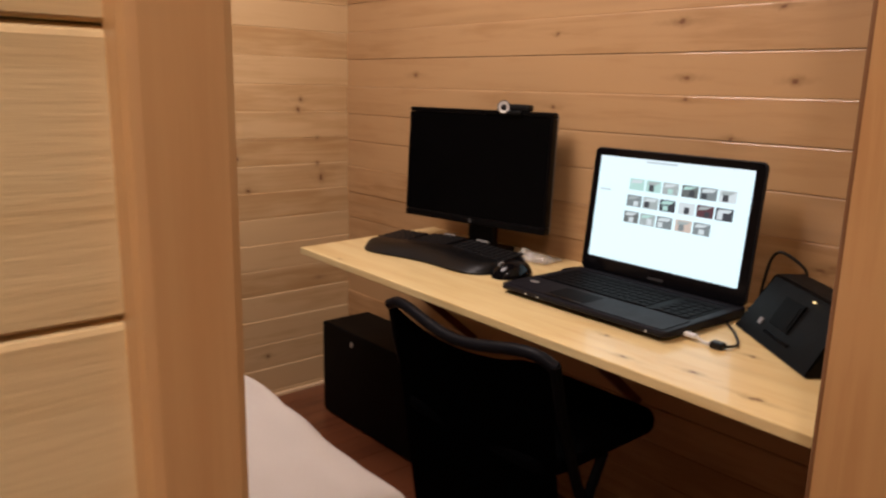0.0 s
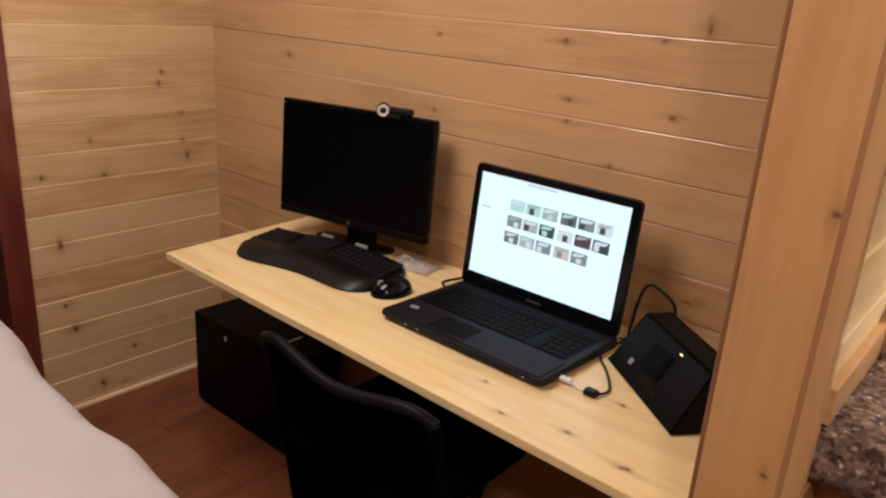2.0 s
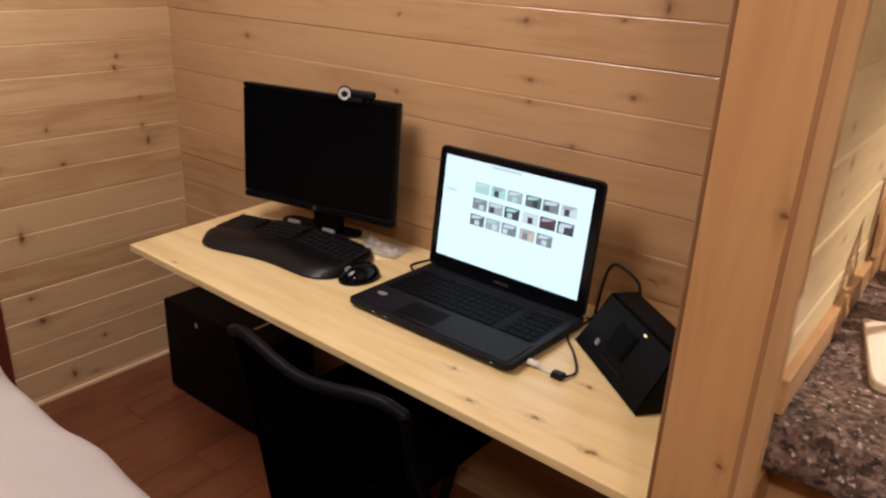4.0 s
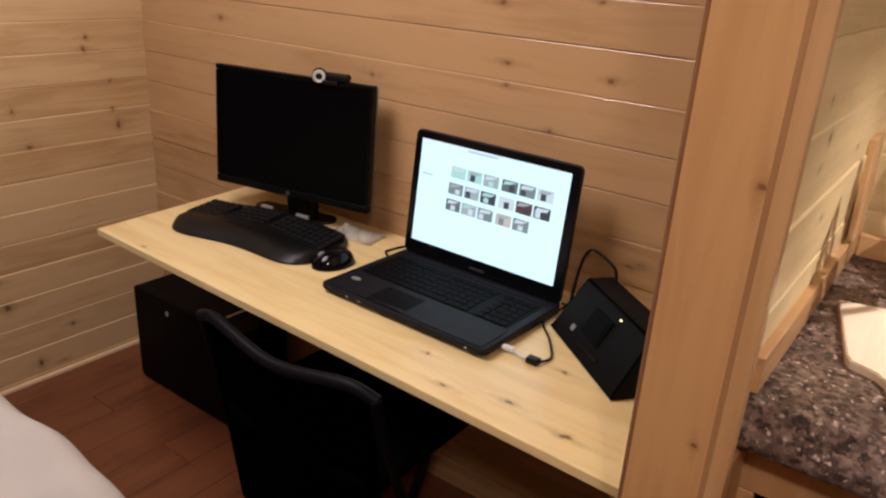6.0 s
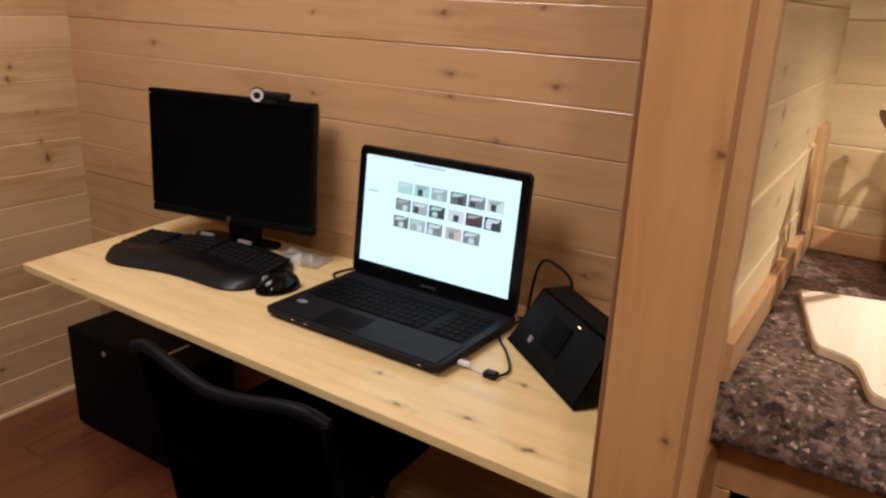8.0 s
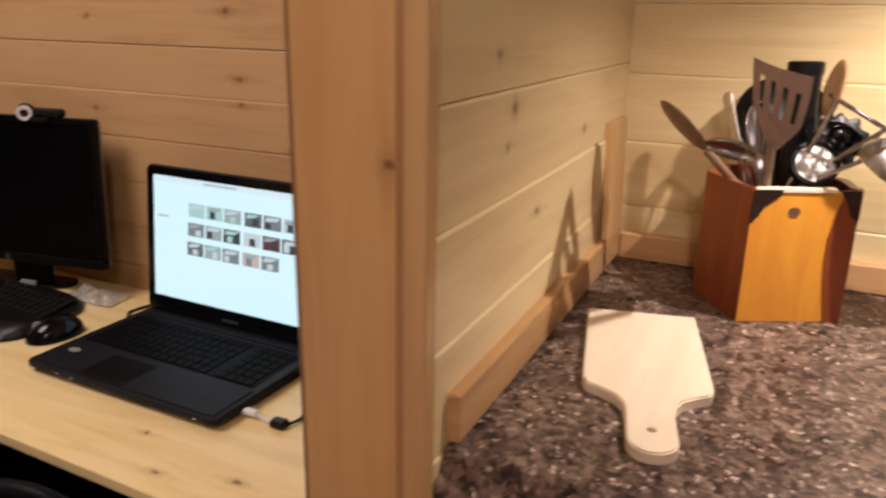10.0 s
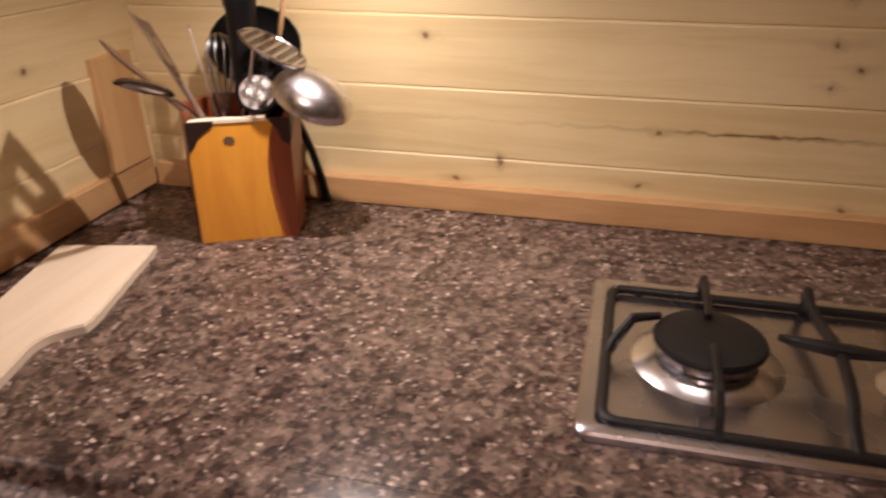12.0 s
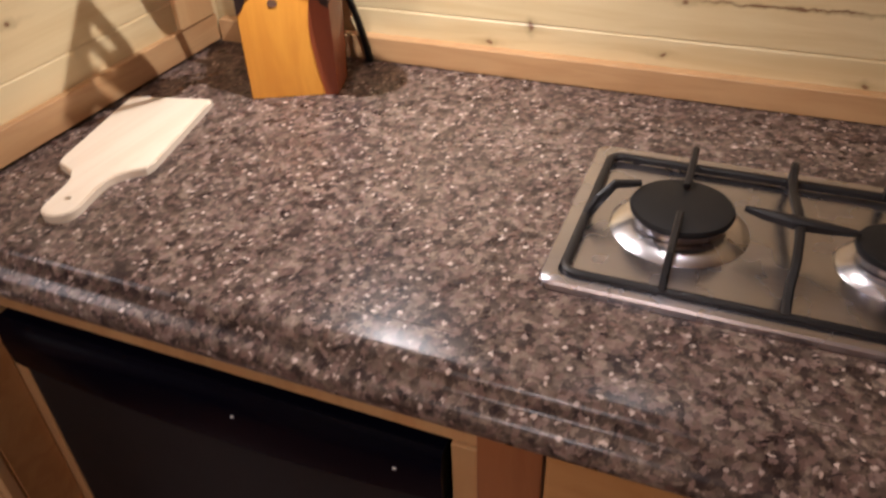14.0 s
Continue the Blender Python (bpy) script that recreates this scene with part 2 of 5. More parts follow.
grey_nylon = plain("brown_grey_nylon", (0.28, 0.20, 0.165), 0.28)
# unseen walls and ceiling, darkened to cut the light bounced into the kitchen
stained = wood("bounce_dark_board", (0.26, 0.165, 0.095), (0.18, 0.105, 0.055), (), (1.0, 10, 10))
ceiling_wood = wood("ceiling_board", (0.46, 0.31, 0.18), (0.36, 0.22, 0.11), (), (1.0, 10, 10))
plaster = plain("painted_board", (0.55, 0.42, 0.28), 0.7)
# near-black: the darkness beyond the doorway is put into the wall colour
void = plain("darkness_colour", (0.02, 0.02, 0.025), 0.8)
clear_plastic = Nodes("clear_plastic").done((0.9, 0.9, 0.88), 0.12)
clear_plastic.node_tree.nodes["Principled BSDF"].inputs["Transmission Weight"].default_value = 0.85


def brushed_steel():
    n = Nodes("brushed_steel")
    at = n.vec("MULTIPLY", n.add("ShaderNodeTexCoord", 3), (260.0, 6.0, 20.0))
    a, b = n.noise(at, 1.0, 3.0), n.noise(n.add("ShaderNodeTexCoord", 3), 14.0, 3.0)
    n.bump(a, 0.05, 0.001)
    return n.done(n.mix(a, (0.47, 0.45, 0.48), (0.60, 0.575, 0.61)), n.math("ADD", 0.20, n.math("MULTIPLY", b, 0.14)), 1.0)


steel = brushed_steel()


def granite():
    """Brown speckled laminate: flakes of three sizes."""
    n = Nodes("speckled_laminate")
    at = n.add("ShaderNodeNewGeometry", 0)
    bent = n.vec("ADD", at, n.vec("MULTIPLY", n.noise(at, 120.0, 4.0, 0.7, out=1), (0.013, 0.013, 0.013)))

    def flakes(scale):
        cell = n.tree.nodes.new("ShaderNodeTexVoronoi")
        n.put(cell.inputs["Vector"], bent)
        cell.inputs["Scale"].default_value = scale
        parts = n.tree.nodes.new("ShaderNodeSeparateColor")
        n.put(parts.inputs[0], cell.outputs["Color"])
        return parts.outputs[0], parts.outputs[1], cell.outputs["Distance"]

    r1, _, _ = flakes(95.0)
    r2, g2, _ = flakes(170.0)
    r3, g3, d3 = flakes(175.0)
    cloud = n.noise(at, 60.0, 5.0, 0.7)
    colour = n.ramp(n.math("ADD", n.math("MULTIPLY", r1, 0.34), n.math("MULTIPLY", cloud, 0.75)), ((0.30, (0.020, 0.011, 0.011)), (0.46, (0.070, 0.047, 0.036)), (0.62, (0.150, 0.108, 0.082)), (0.82, (0.31, 0.235, 0.18))))
    colour = n.mix(n.math("MULTIPLY", n.math("GREATER_THAN", r2, 0.64), 0.65), colour, n.ramp(g2, ((0.0, (0.090, 0.055, 0.050)), (0.5, (0.18, 0.110, 0.088)), (1.0, (0.30, 0.21, 0.18)))))
    colour = n.mix(n.math("MULTIPLY", n.math("LESS_THAN", r2, 0.24), 0.55), colour, (0.020, 0.013, 0.014))
    chips = n.math("MULTIPLY", n.math("GREATER_THAN", r3, 0.87), n.math("SUBTRACT", 1.0, n.smooth(d3, 0.30, 0.62)))
    colour = n.mix(n.math("MULTIPLY", chips, 0.9), colour, n.ramp(g3, ((0.0, (0.24, 0.165, 0.14)), (1.0, (0.68, 0.55, 0.47)))))
    colour = n.mix(n.math("MULTIPLY", n.smooth(n.noise(at, 13.0, 3.0), 0.5, 0.75), 0.35), colour, (0.050, 0.034, 0.032))
    n.bump(n.noise(at, 220.0, 3.0), 0.05, 0.001)
    return n.done(colour, n.math("ADD", 0.20, n.math("MULTIPLY", n.noise(at, 40.0, 3.0), 0.18)), spec=0.20)


laminate = granite()


def linen():
    n = Nodes("cream_duvet_cotton")
    at = n.add("ShaderNodeNewGeometry", 0)
    weave = n.noise(at, 900.0, 2.0)
    folds = n.noise(at, 9.0, 3.0)
    n.bump(n.math("ADD", n.math("MULTIPLY", weave, 0.2), folds), 0.25, 0.008)
    return n.done(n.mix(folds, (0.82, 0.76, 0.70), (0.88, 0.83, 0.77)), 0.9)


cotton = linen()


def glowing(name, colour, strength):
    n = Nodes(name)
    n.put(n.bsdf.inputs["Emission Color"], colour)
    n.put(n.bsdf.inputs["Emission Strength"], strength)
    return n.done((0.02, 0.02, 0.02), 0.3)


# ---- building helpers ----
def mesh_of(name, bm, material, smooth=False):
    me = bpy.data.meshes.new(name)
    bmesh.ops.recalc_face_normals(bm, faces=bm.faces[:])
    bm.to_mesh(me)
    bm.free()
    me.materials.append(material)
    if smooth:
        for p in me.polygons:
            p.use_smooth = True
        me.set_sharp_from_angle(angle=radians(38))
    return me


def part(name, bm, material, parent=None, label="", smooth=False, at=None):
    ob = new(name, mesh_of(name, bm, material, smooth))
    if parent is not None:
        ob.parent = parent
    if at is not None:
        ob.matrix_basis = at
    return tagged(ob, label)


def shared(name, me, parent, at):
    ob = new(name, me)
    ob.parent = parent
    ob.matrix_basis = at
    return ob


def thing(name, label, category, at=None, group="", kind=""):
    ob = new(name)
    ob.empty_display_size = 0.05
    if at is not None:
        ob.matrix_basis = at
    return tagged(ob, label, category, group, kind)


def box(x0, x1, y0, y1, z0, z1, bevel=0.0, seg=2, bm=None):
    bm = bm or bmesh.new()
    made = bmesh.ops.create_cube(bm, size=1)["verts"]
    for v in made:
        v.co = Vector(((x0 + x1) / 2 + v.co.x * (x1 - x0), (y0 + y1) / 2 + v.co.y * (y1 - y0), (z0 + z1) / 2 + v.co.z * (z1 - z0)))
    if bevel:
        edges = list({e for v in made for e in v.link_edges})
        bmesh.ops.bevel(bm, geom=edges, offset=bevel, segments=seg, affect="EDGES", profile=0.5)
    return bm


def prism(points, depth, axis="z", bevel=0.0, start=0.0, bm=None):
    """A polygon in the plane across the axis, drawn out along it by depth."""
    bm = bm or bmesh.new()

    def at(a, b, c):
        return {"z": (a, b, c), "y": (a, c, b), "x": (c, a, b)}[axis]

    low = [bm.verts.new(at(a, b, start)) for a, b in points]
    top = [bm.verts.new(at(a, b, start + depth)) for a, b in points]
    n = len(points)
    faces = [bm.faces.new(low[::-1]), bm.faces.new(top)]
    faces += [bm.faces.new((low[i], low[(i + 1) % n], top[(i + 1) % n], top[i])) for i in range(n)]
    bmesh.ops.recalc_face_normals(bm, faces=faces)
    if bevel:
        bmesh.ops.bevel(bm, geom=list({e for f in faces[:2] for e in f.edges}), offset=bevel, segments=2, affect="EDGES", profile=0.5)
    return bm


def lathe(profile, steps=32, bm=None):
    """Turns (radius, z) pairs round the z axis."""
    bm = bm or bmesh.new()
    rings = []
    for r, z in profile:
        rings.append([bm.verts.new((max(r, 1e-5) * math.cos(2 * math.pi * k / steps), max(r, 1e-5) * math.sin(2 * math.pi * k / steps), z)) for k in range(steps)])
    for a, b in zip(rings, rings[1:]):
        for k in range(steps):
            bm.faces.new((a[k], a[(k + 1) % steps], b[(k + 1) % steps], b[k]))
    bmesh.ops.remove_doubles(bm, verts=bm.verts[:], dist=2e-5)
    return bm


def tube(path, radius, steps=10, bm=None, flat=1.0):
    """A round bar along points; radius may be a list."""
    bm = bm or bmesh.new()
    pts = [Vector(p) for p in path]
    radii = radius if isinstance(radius, (list, tuple)) else [radius] * len(pts)
    rings, side = [], None
    for i, p in enumerate(pts):
        way = (pts[min(i + 1, len(pts) - 1)] - pts[max(i - 1, 0)]).normalized()
        if side is None:
            side = way.orthogonal().normalized()
        side = (side - way * side.dot(way)).normalized()
        up = way.cross(side)
        rings.append([bm.verts.new(p + radii[i] * (math.cos(a) * side + flat * math.sin(a) * up)) for a in (2 * math.pi * k / steps for k in range(steps))])
    for a, b in zip(rings, rings[1:]):
        for k in range(steps):
            bm.faces.new((a[k], a[(k + 1) % steps], b[(k + 1) % steps], b[k]))
    bm.faces.new(rings[0][::-1]), bm.faces.new(rings[-1])
    return bm


def curve_points(points, steps=6):
    """A smooth line through points."""
    p = [Vector(q) for q in points]
    p = [2 * p[0] - p[1]] + p + [2 * p[-1] - p[-2]]
    out = []
    for i in range(1, len(p) - 2):
        for k in range(steps):
            t = k / steps
            out.append(0.5 * (2 * p[i] + (p[i + 1] - p[i - 1]) * t + (2 * p[i - 1] - 5 * p[i] + 4 * p[i + 1] - p[i + 2]) * t * t + (3 * p[i] - p[i - 1] - 3 * p[i + 1] + p[i + 2]) * t ** 3))
    return out + [p[-2]]


def rounded(w, d, r, steps=5):
    """The outline of a rectangle with round corners, about its middle."""
    out = []
    for cx, cy, a0 in ((w / 2 - r, d / 2 - r, 0), (-w / 2 + r, d / 2 - r, 90), (-w / 2 + r, -d / 2 + r, 180), (w / 2 - r, -d / 2 + r, 270)):
        out += [(cx + r * math.cos(radians(a0 + 90 * k / steps)), cy + r * math.sin(radians(a0 + 90 * k / steps))) for k in range(steps + 1)]
    return out


def frame_from(origin, along, up):
    """The pose whose x runs along, and whose z lies nearest to up."""
    x = Vector(along).normalized()
    y = Vector(up).cross(x).normalized()
    z = x.cross(y)
    m = Matrix((x, y, z)).transposed().to_4x4()
    m.translation = Vector(origin)
    return m


# ---- structure ----
DESK_WALL, KITCHEN_WALL, END_WALL = 1.50, 1.458, 2.352
SIDE_K, SIDE_N = 0.228, 0.320
DESK_Z, COUNTER_Z = 0.680, 0.941
CEILING_Z = 2.3


def structure(name, bm, material, label, category="wall"):
    return tagged(part(name, bm, material), label, category, kind="structure")


def plank_profile(pitch, arris, thick=0.012):
    """One tongue-and-groove board: (out from the wall, height)."""
    return ((0.0, 0.0), (thick - 0.0014, 0.0), (thick - 0.0004, 0.0004), (thick, 0.0012), (thick, pitch - 1.10 * arris), (thick - 0.19 * arris, pitch - 0.67 * arris), (thick - 0.62 * arris, pitch - 0.26 * arris), (thick - arris, pitch - 0.0003), (0.0, pitch - 0.0003))


def clad(wall, material, length, pitch, first, last, phase, place, proud=(0.0,), arris=0.0036, lean=0.0):
    """Boards one over another on a wall, from first to last height; phase: the height of one joint; place(z): the lowest corner's pose, x along the board, y out;
    proud: by how much boards stand out in turn, counted upwards from the joint at phase; lean: degrees by which their upper edges lean out."""
    prof = plank_profile(pitch, arris)
    bm = prism([(a, b) for a, b in prof], length, "x")
    me = mesh_of("plank", bm, material)
    k = -math.ceil((phase - first) / pitch)
    while phase + k * pitch < last:
        shared("plank", me, wall, place(phase + k * pitch) @ pose(0, proud[k % len(proud)], 0, -lean))
        k += 1


def turned(x, y, z, angle):
    return pose(x, y, z, 0, 0, angle)


T = 0.012
wall_desk = structure("wall_desk", box(DESK_WALL + T, DESK_WALL + 0.10, SIDE_N, END_WALL + 0.1, 0, CEILING_Z), plaster, "wall clad with knotty pine tongue-and-groove boards")
wall_end = structure("wall_end", box(0.79, DESK_WALL + T, END_WALL + T, END_WALL + 0.10, 0, CEILING_Z), plaster, "wall clad with pale knotty pine boards")
wall_kitchen = structure("wall_kitchen", box(KITCHEN_WALL + T, DESK_WALL + 0.10, -2.6, SIDE_K - 0.002, 0, CEILING_Z), plaster, "kitchen wall clad with pale pine boards")
wall_partition = structure("wall_partition", box(0.8065, DESK_WALL + T, SIDE_K + T, SIDE_N - T, 0, CEILING_Z), plaster, "pine-clad partition between kitchen and desk nook")
wall_front = structure("wall_front", box(-1.9, 0.033, SIDE_K + T, SIDE_N - T, 0, CEILING_Z), plaster, "pine-clad wall beside the doorway")
structure("wall_head", box(0.034, 0.804, SIDE_K + 0.004, SIDE_N - 0.004, 2.02, CEILING_Z), pine_plain, "pine wall over the doorway")
structure("floor", box(-2.0, 1.62, -2.7, 3.5, -0.10, -0.012), floor_wood, "red-brown wood laminate floor", "floor")
structure("ceiling", box(-2.0, 1.62, -2.7, 3.5, CEILING_Z, CEILING_Z + 0.1), ceiling_wood, "unseen pine board ceiling, darkened to cut bounced light", "ceiling")
structure("wall_west", box(-2.0, -1.9, -2.7, 3.5, -0.012, CEILING_Z), stained, "plain unseen board wall, darkened to cut bounced light")
structure("wall_south", box(-1.9, 1.62, -2.7, -2.6, -0.012, CEILING_Z), stained, "plain unseen board wall, darkened to cut bounced light")
structure("wall_north_a", box(-1.9, -0.15, END_WALL, END_WALL + 0.10, 0, CEILING_Z), pine_plain, "plain pine wall beside the dark doorway")
structure("wall_north_head", box(-0.15, 0.79, END_WALL + 0.002, END_WALL + 0.098, 2.02, CEILING_Z), pine_plain, "plain pine wall over the dark doorway")
structure("wall_closet", box(-1.9, 1.62, 3.4, 3.5, -0.012, CEILING_Z), void, "near-black wall standing for the unlit space beyond the doorway")
structure("wall_closet_side", box(0.92, 0.98, END_WALL + 0.11, 3.4, -0.012, CEILING_Z), void, "near-black side wall standing for the unlit space")

# skirting strip where the end wall meets the floor
structure("baseboard", prism(((END_WALL, 0.0), (END_WALL - 0.012, 0.0), (END_WALL - 0.011, 0.007), (END_WALL - 0.006, 0.012), (END_WALL, 0.013)), DESK_WALL - 0.84, "x", start=0.84), pine_plain, "thin pine quarter-round strip along the floor", "trim")


def door_jamb():
    """The doorway between hall and nook: jamb boards with casing on both faces."""
    door = tagged(new("door_1"), "open doorway with knotty pine jamb and casing", "doorway", kind="structure")
    # the free jamb of the partition: face board, heartwood edge, kitchen strip, nook-side strip coloured as shaded
    part("jamb", box(0.790, 0.806, SIDE_K + 0.0100, SIDE_N, 0, 2.02), pine_jamb, door)
    part("jamb_edge", box(0.7902, 0.806, SIDE_K + 0.0044, SIDE_K + 0.0099, 0, 2.02), heartwood, door, "darker heartwood edge of the jamb")
    part("casing", box(0.790, 0.8058, SIDE_K - 0.014, SIDE_K + 0.0043, 0, 2.06, 0.0009), pine_trim, door)
    part("casing", box(0.793, 0.850, SIDE_N + 0.0005, SIDE_N + 0.0068, 0, 2.06, 0.002), casing_shade, door, "edge of the nook casing, its shade put into the colour")
    # the jamb of the hall wall
    part("jamb", box(0.041, 0.057, SIDE_K + 0.0065, SIDE_N + 0.006, 0, 2.02, 0.003), pine_jamb, door)
    part("casing", box(0.022, 0.054, SIDE_K - 0.014, SIDE_K + 0.006, 0, 2.06, 0.004), pine_trim, door)
    part("casing", box(0.002, 0.054, SIDE_N + 0.0065, SIDE_N + 0.015, 0, 2.06, 0.003), pine_trim, door)
    part("head_jamb", box(0.052, 0.788, SIDE_K - 0.004, SIDE_N + 0.006, 2.005, 2.02), pine_jamb, door)
    return door


door_jamb()
dark_door = tagged(new("door_2"), "dark doorway with a red-brown stained frame", "doorway", kind="structure")
part("jamb", box(0.775, 0.845, END_WALL - 0.014, END_WALL + 0.10, 0, 2.06, 0.004), dark_frame, dark_door)
part("jamb", box(-0.20, -0.14, END_WALL - 0.014, END_WALL + 0.10, 0, 2.06, 0.004), dark_frame, dark_door)
part("head_jamb", box(-0.138, 0.773, END_WALL - 0.014, END_WALL + 0.10, 2.0, 2.06, 0.004), dark_frame, dark_door)


# ---- desk nook ----
def soft_bed():
    """A bed with a duvet hanging over its side."""
    bed = thing("bed", "bed under a rumpled cream cotton duvet that hangs to the floor", "bed")
    part("mattress", box(-0.72, 0.46, 0.80, 2.28, 0.22, 0.50, 0.04, 3), cotton, bed)
    part("base", box(-0.70, 0.44, 0.82, 2.26, 0.0, 0.218, 0.01), dark_frame, bed)
    bm = bmesh.new()
    nu, nv = 64, 96
    grid = []
    for i in range(nu + 1):
        u = i / nu
        row = []
        for j in range(nv + 1):
            y = 0.66 + (2.30 - 0.66) * j / nv
            edge = 0.552 + 0.066 * max(0.0, min(1.0, (y - 0.95) / 0.9)) + 0.010 * math.sin(7.0 * y)
            run = -0.74 + u * (0.74 + edge + 0.56)
            bend = 0.075
            flat_end = edge - bend
            if run < flat_end:
                x, z = run, 0.592
            else:
                a = (run - flat_end) / bend
                if a < math.pi / 2:
                    x, z = flat_end + bend * math.sin(a), 0.592 - bend * (1 - math.cos(a))
                else:
                    drop = run - flat_end - bend * math.pi / 2
                    x, z = edge + 0.02 * math.sin(14 * y + 1.0) * min(1, drop * 4) + 0.035 * drop, 0.592 - bend - drop
            puff = 0.022 * noise.noise((x * 3.2, y * 2.6, 0.4)) + 0.010 * noise.noise((x * 8, y * 7, 2.0))
            crease = 0.010 * math.sin(16 * (x + 0.45 * y) + 3 * noise.noise((x * 2, y * 2, 5)))
            foot = max(0.0, (0.74 - y) / 0.10)
            row.append(bm.verts.new((x + 0.4 * puff, y, max(0.012, z + puff + 0.5 * crease - 0.26 * foot ** 1.6))))
        grid.append(row)
    for i in range(nu):
        for j in range(nv):
            bm.faces.new((grid[i][j], grid[i + 1][j], grid[i + 1][j + 1], grid[i][j + 1]))
    bmesh.ops.solidify(bm, geom=bm.faces[:], thickness=0.012)
    part("duvet", bm, cotton, bed, "rumpled cream cotton duvet", smooth=True)
    return bed


soft_bed()


def desk():
    top = thing("desk", "narrow pale knotty pine desk board along the wall", "desk")
    part("desktop", prism(((0.940, SIDE_N + 0.018), (1.498, SIDE_N + 0.018), (1.498, 1.850), (0.986, 1.815)), 0.019, "z", 0.002, DESK_Z - 0.019), pine_desk, top)
    part("ledger", box(1.470, 1.498, 0.36, 1.80, DESK_Z - 0.062, DESK_Z - 0.0195, 0.002), redwood, top, "red-brown ledger strip under the board")
    for y in (0.45, 1.02, 1.63):
        part("brace", tube(((1.488, y, 0.36), (1.13, y, DESK_Z - 0.024)), 0.015, 4), redwood, top, "diagonal red-brown wooden brace")
    return top


desk()


def tower():
    pc = thing("computer_tower", "black computer tower on the floor under the desk", "computer", pose(1.345, 1.88, 0, 0, 0, 0))
    part("case", box(-0.093, 0.093, -0.255, 0.255, 0.006, 0.332, 0.006), black_case, pc)
    part("front_bezel", box(-0.090, 0.090, 0.2555, 0.266, 0.010, 0.328, 0.005), black_gloss, pc)
    part("paper_label", box(-0.035, 0.039, -0.137, -0.127, 0.3325, 0.3332), white_plastic, pc, "small white paper label")
    part("badge", box(-0.0955, -0.0935, 0.075, 0.087, 0.285, 0.300), silver_plastic, pc, "small silver badge")
    for x in (-0.07, 0.07):
        for y in (-0.22, 0.22):
            part("foot", box(x - 0.015, x + 0.015, y - 0.015, y + 0.015, 0, 0.0058), black_plastic, pc)
    return pc


tower()


def folding_chair():
    """A black folding chair pushed under the desk, its back to the room."""
    ch = thing("folding_chair", "black folding chair with a curved padded back, tucked under the desk", "chair")
    y0, y1 = 0.80, 1.27
    mid = (y0 + y1) / 2
    rail = curve_points([(0.905, y0, 0.655), (0.890, y0 + 0.06, 0.672), (0.874, mid, 0.650), (0.884, y1 - 0.06, 0.677), (0.893, y1, 0.662)], 5)
    part("top_rail", tube(rail, 0.012, 10), black_tube, ch, smooth=True)
    for y, lean in ((y0, 1), (y1, -1)):
        part("side_tube", tube(curve_points([(0.900, y, 0.66), (0.935, y - 0.004 * lean, 0.52), (1.03, y, 0.30), (1.19, y, 0.012)], 5), 0.011, 8), black_case, ch, smooth=True)
        part("rear_leg", tube(curve_points([(1.10, y + 0.03 * lean, 0.425), (1.00, y + 0.03 * lean, 0.22), (0.90, y + 0.03 * lean, 0.012)], 5), 0.011, 8), black_case, ch, smooth=True)
        for x, yy in ((1.19, y), (0.90, y + 0.03 * lean)):
            part("rubber_foot", box(x - 0.014, x + 0.014, yy - 0.014, yy + 0.014, 0, 0.03, 0.004), black_plastic, ch)
    bm = bmesh.new()
    cols = []
    for j in range(25):
        s = j / 24
        y = y0 + 0.006 + s * (y1 - y0 - 0.012)
        bow = 0.022 * math.sin(math.pi * s)
        # rows below the seat stand in for the dark under the chair
        cols.append([bm.verts.new((0.898 - bow + 0.16 * (0.66 - z) * 0.9, y, z - 0.030 * math.sin(math.pi * s) * (z > 0.6))) for z in (0.664, 0.655, 0.58, 0.45, 0.30, 0.16)])
    for a, b in zip(cols, cols[1:]):
        for k in range(5):
            bm.faces.new((a[k], a[k + 1], b[k + 1], b[k]))
    bmesh.ops.solidify(bm, geom=bm.faces[:], thickness=0.022)
    part("backrest", bm, black_fabric, ch, "black padded backrest, its low part standing for the dark below", smooth=True)
    part("seat", prism([(x + 1.10, y + mid) for x, y in rounded(0.38, 0.44, 0.06)], 0.035, "z", 0.010, 0.425), black_fabric, ch, "black padded seat")
    part("crossbar", tube(((1.02, y0, 0.30), (1.02, y1, 0.30)), 0.008, 8), black_tube, ch)
    return ch


folding_chair()


